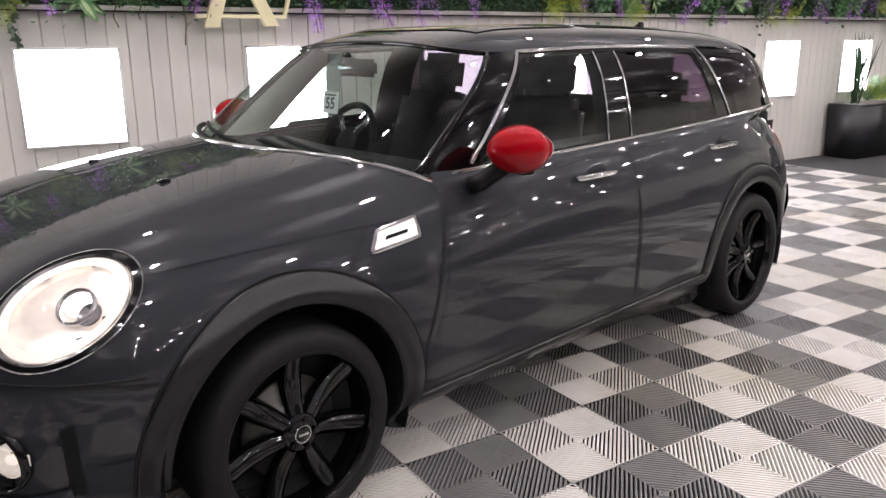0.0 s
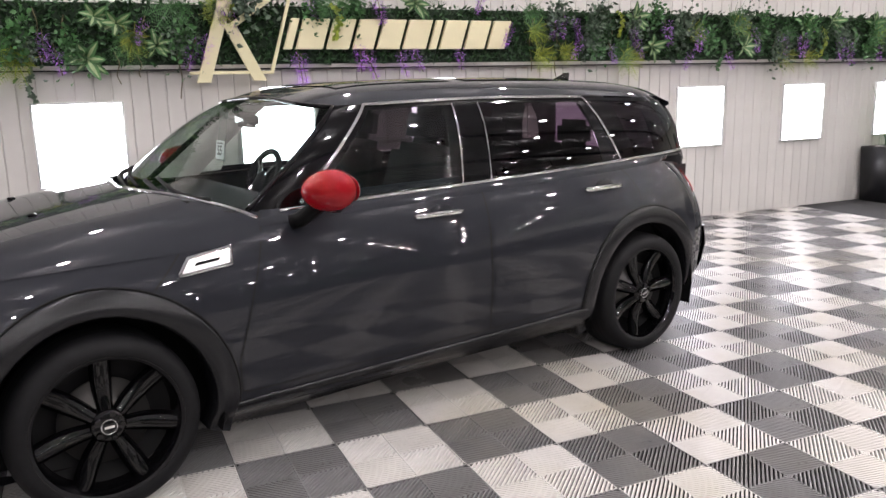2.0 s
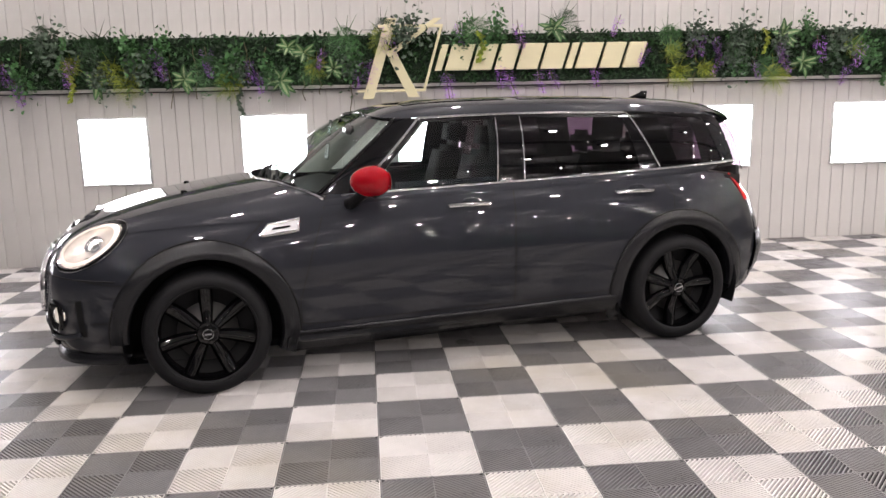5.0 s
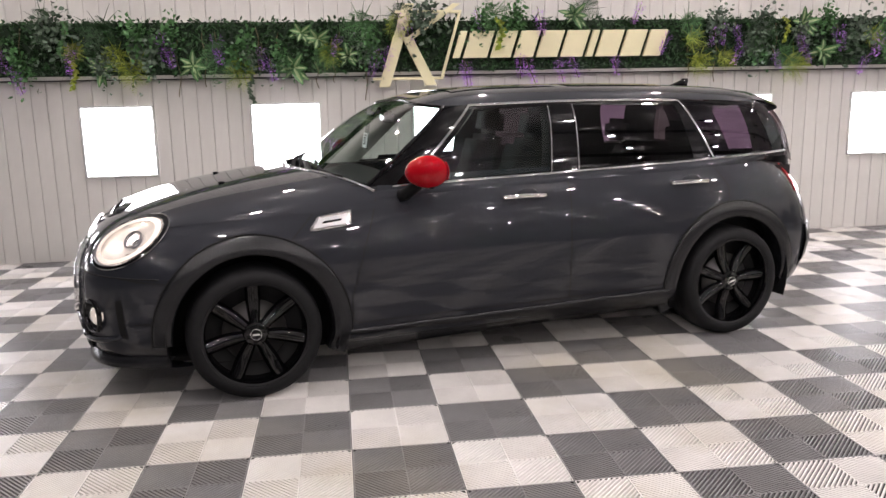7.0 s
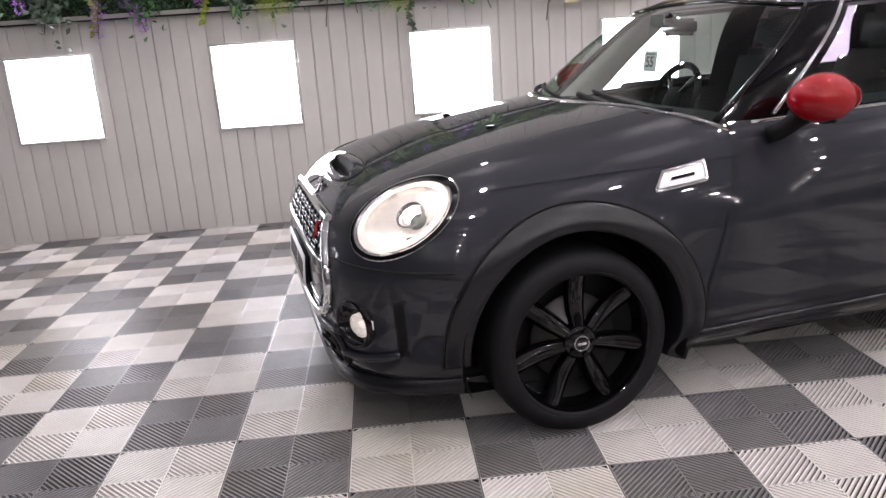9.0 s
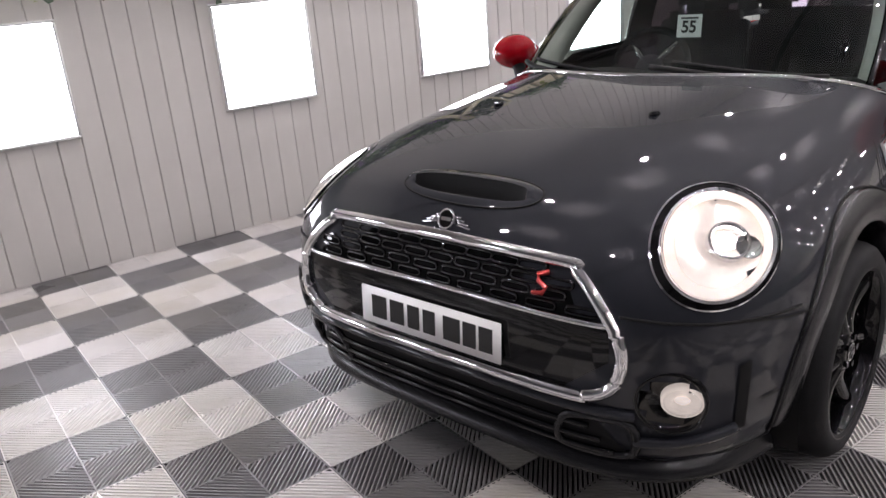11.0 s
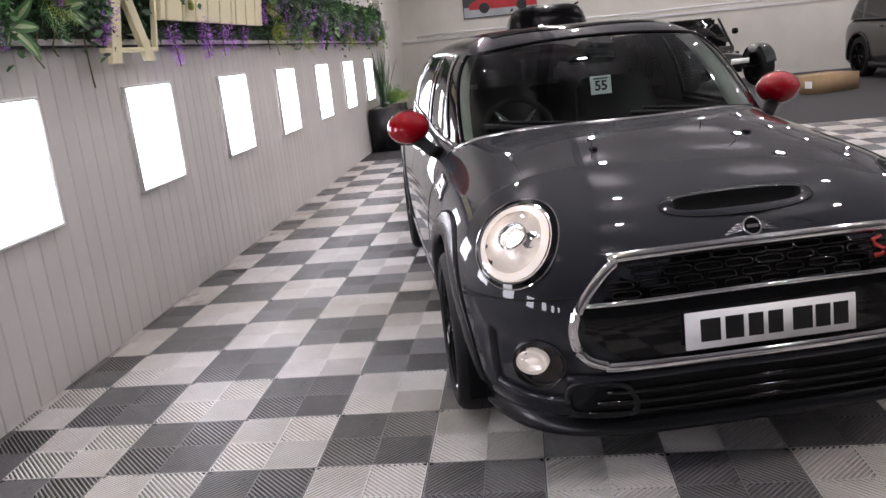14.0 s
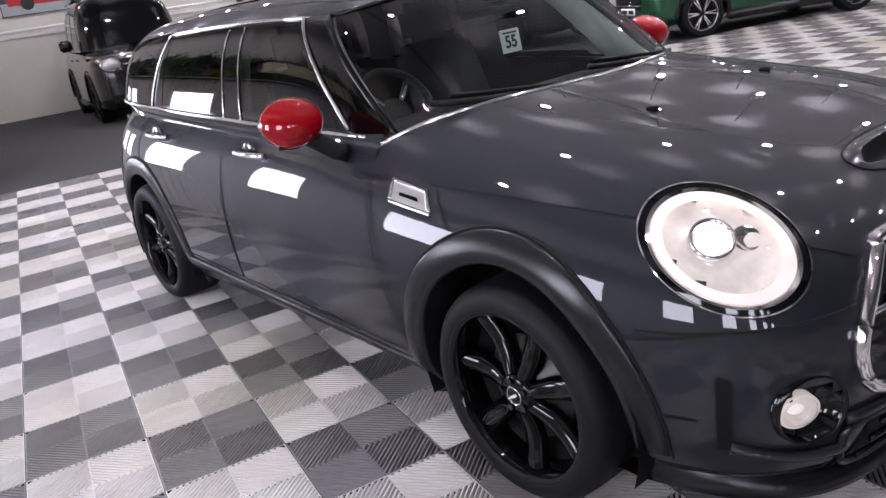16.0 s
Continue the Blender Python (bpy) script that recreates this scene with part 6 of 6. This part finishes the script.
for j in range(4):
    y = 2.7 - 4.2 * j
    bt = part("roof_beam", boxed((ROOM[0], y - 0.07, 4.0), (BACK_X, y + 0.07, 4.2), 0.01), WALL_BACK, smooth=False)
    tagged(bt, "grey steel roof beam under the ceiling", "beam", "roof beams", "structure")


# ---------- ribbed floor tiles, laid last ----------
def rib_tile():
    """A 40 cm tile: four quarters with slanting ribs, so that the ribs form nested diamonds."""
    vs, fs, ms = [], [], []
    g = 0.0012
    a = 0.2 - g
    # base sheet under the ribs, coloured as the shade deep in the slots
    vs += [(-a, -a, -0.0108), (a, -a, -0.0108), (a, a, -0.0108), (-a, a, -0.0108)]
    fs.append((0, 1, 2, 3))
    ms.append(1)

    def flat(x0, y0, x1, y1, z):
        k = len(vs)
        vs.extend([(x0, y0, z), (x1, y0, z), (x1, y1, z), (x0, y1, z)])
        fs.append((k, k + 1, k + 2, k + 3))
        ms.append(0)
    rim = 0.004
    flat(-a, -a, a, -a + rim, 0)
    flat(-a, a - rim, a, a, 0)
    flat(-a, -a + rim, -a + rim, a - rim, 0)
    flat(a - rim, -a + rim, a, a - rim, 0)
    flat(-0.0025, -a + rim, 0.0025, a - rim, -0.0004)
    flat(-a + rim, -0.0025, a - rim, 0.0025, -0.0006)
    lo, hi = 0.0025, a - rim
    pitch = 0.0205

    def ends(c):
        x0 = min(hi, c - lo)
        x1 = max(lo, c - hi)
        return (x0, c - x0), (x1, c - x1)
    for qx in (-1, 1):
        for qy in (-1, 1):
            c = 2 * lo + pitch * 0.6
            while c < 2 * hi - 0.006:
                w, s = 0.0040, 0.0028
                rows = [(c - w - s, -0.0095), (c - w, 0.0), (c + w, 0.0), (c + w + s, -0.0095)]
                rows = [(min(max(cc, 2 * lo), 2 * hi), z) for cc, z in rows]
                k = len(vs)
                for cc, z in rows:
                    (p, q), (r, t) = ends(cc)
                    vs.extend([(qx * p, qy * q, z), (qx * r, qy * t, z)])
                flip = qx * qy < 0
                for i in range(3):
                    f = (k + 2 * i, k + 2 * i + 1, k + 2 * i + 3, k + 2 * i + 2)
                    fs.append(f if not flip else f[::-1])
                    ms.append(0)
                c += pitch
    return vs, fs, ms


TV, TF, TM = rib_tile()
tile_mesh = []
for m_ in (TILE_LIGHT, TILE_DARK):
    me = bpy.data.meshes.new("floor_tile")
    me.from_pydata(TV, [], TF)
    me.materials.append(m_)
    me.materials.append(SLOT_SHADE)
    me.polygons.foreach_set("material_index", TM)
    tile_mesh.append(me)
TVA = np.array(TV)
far_v, far_f, far_m = ([], []), ([], []), ([], [])
counts = [0, 0]
for i in range(-17, 20):
    for j in range(-30, 14):
        x, y = 0.4 * i + 0.2, 0.4 * j + 0.2
        if y > WALL_Y + 0.1:
            continue
        dark = (i + j) % 2
        near = -2.4 < x < 5.2 and -0.4 < y < 5.2 and not (0.2 < x < 3.6 and 2.4 < y < 3.6)
        if near:
            t = new("tile", tile_mesh[dark])
            t.parent = subfloor
            t.location = (x, y, 0)
        else:
            k = counts[dark]
            far_v[dark].append(TVA + np.array([x, y, 0]))
            far_f[dark].append(np.array(TF) + k)
            far_m[dark].extend(TM)
            counts[dark] += len(TV)
for dark in (0, 1):
    me = bpy.data.meshes.new("outer_tiles")
    me.from_pydata(np.concatenate(far_v[dark]).tolist(), [], np.concatenate(far_f[dark]).tolist())
    me.materials.append((TILE_LIGHT, TILE_DARK)[dark])
    me.materials.append(SLOT_SHADE)
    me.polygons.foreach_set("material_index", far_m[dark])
    ob = new("outer_tiles", me)
    ob.parent = subfloor
    ob["kind"] = "stuff"
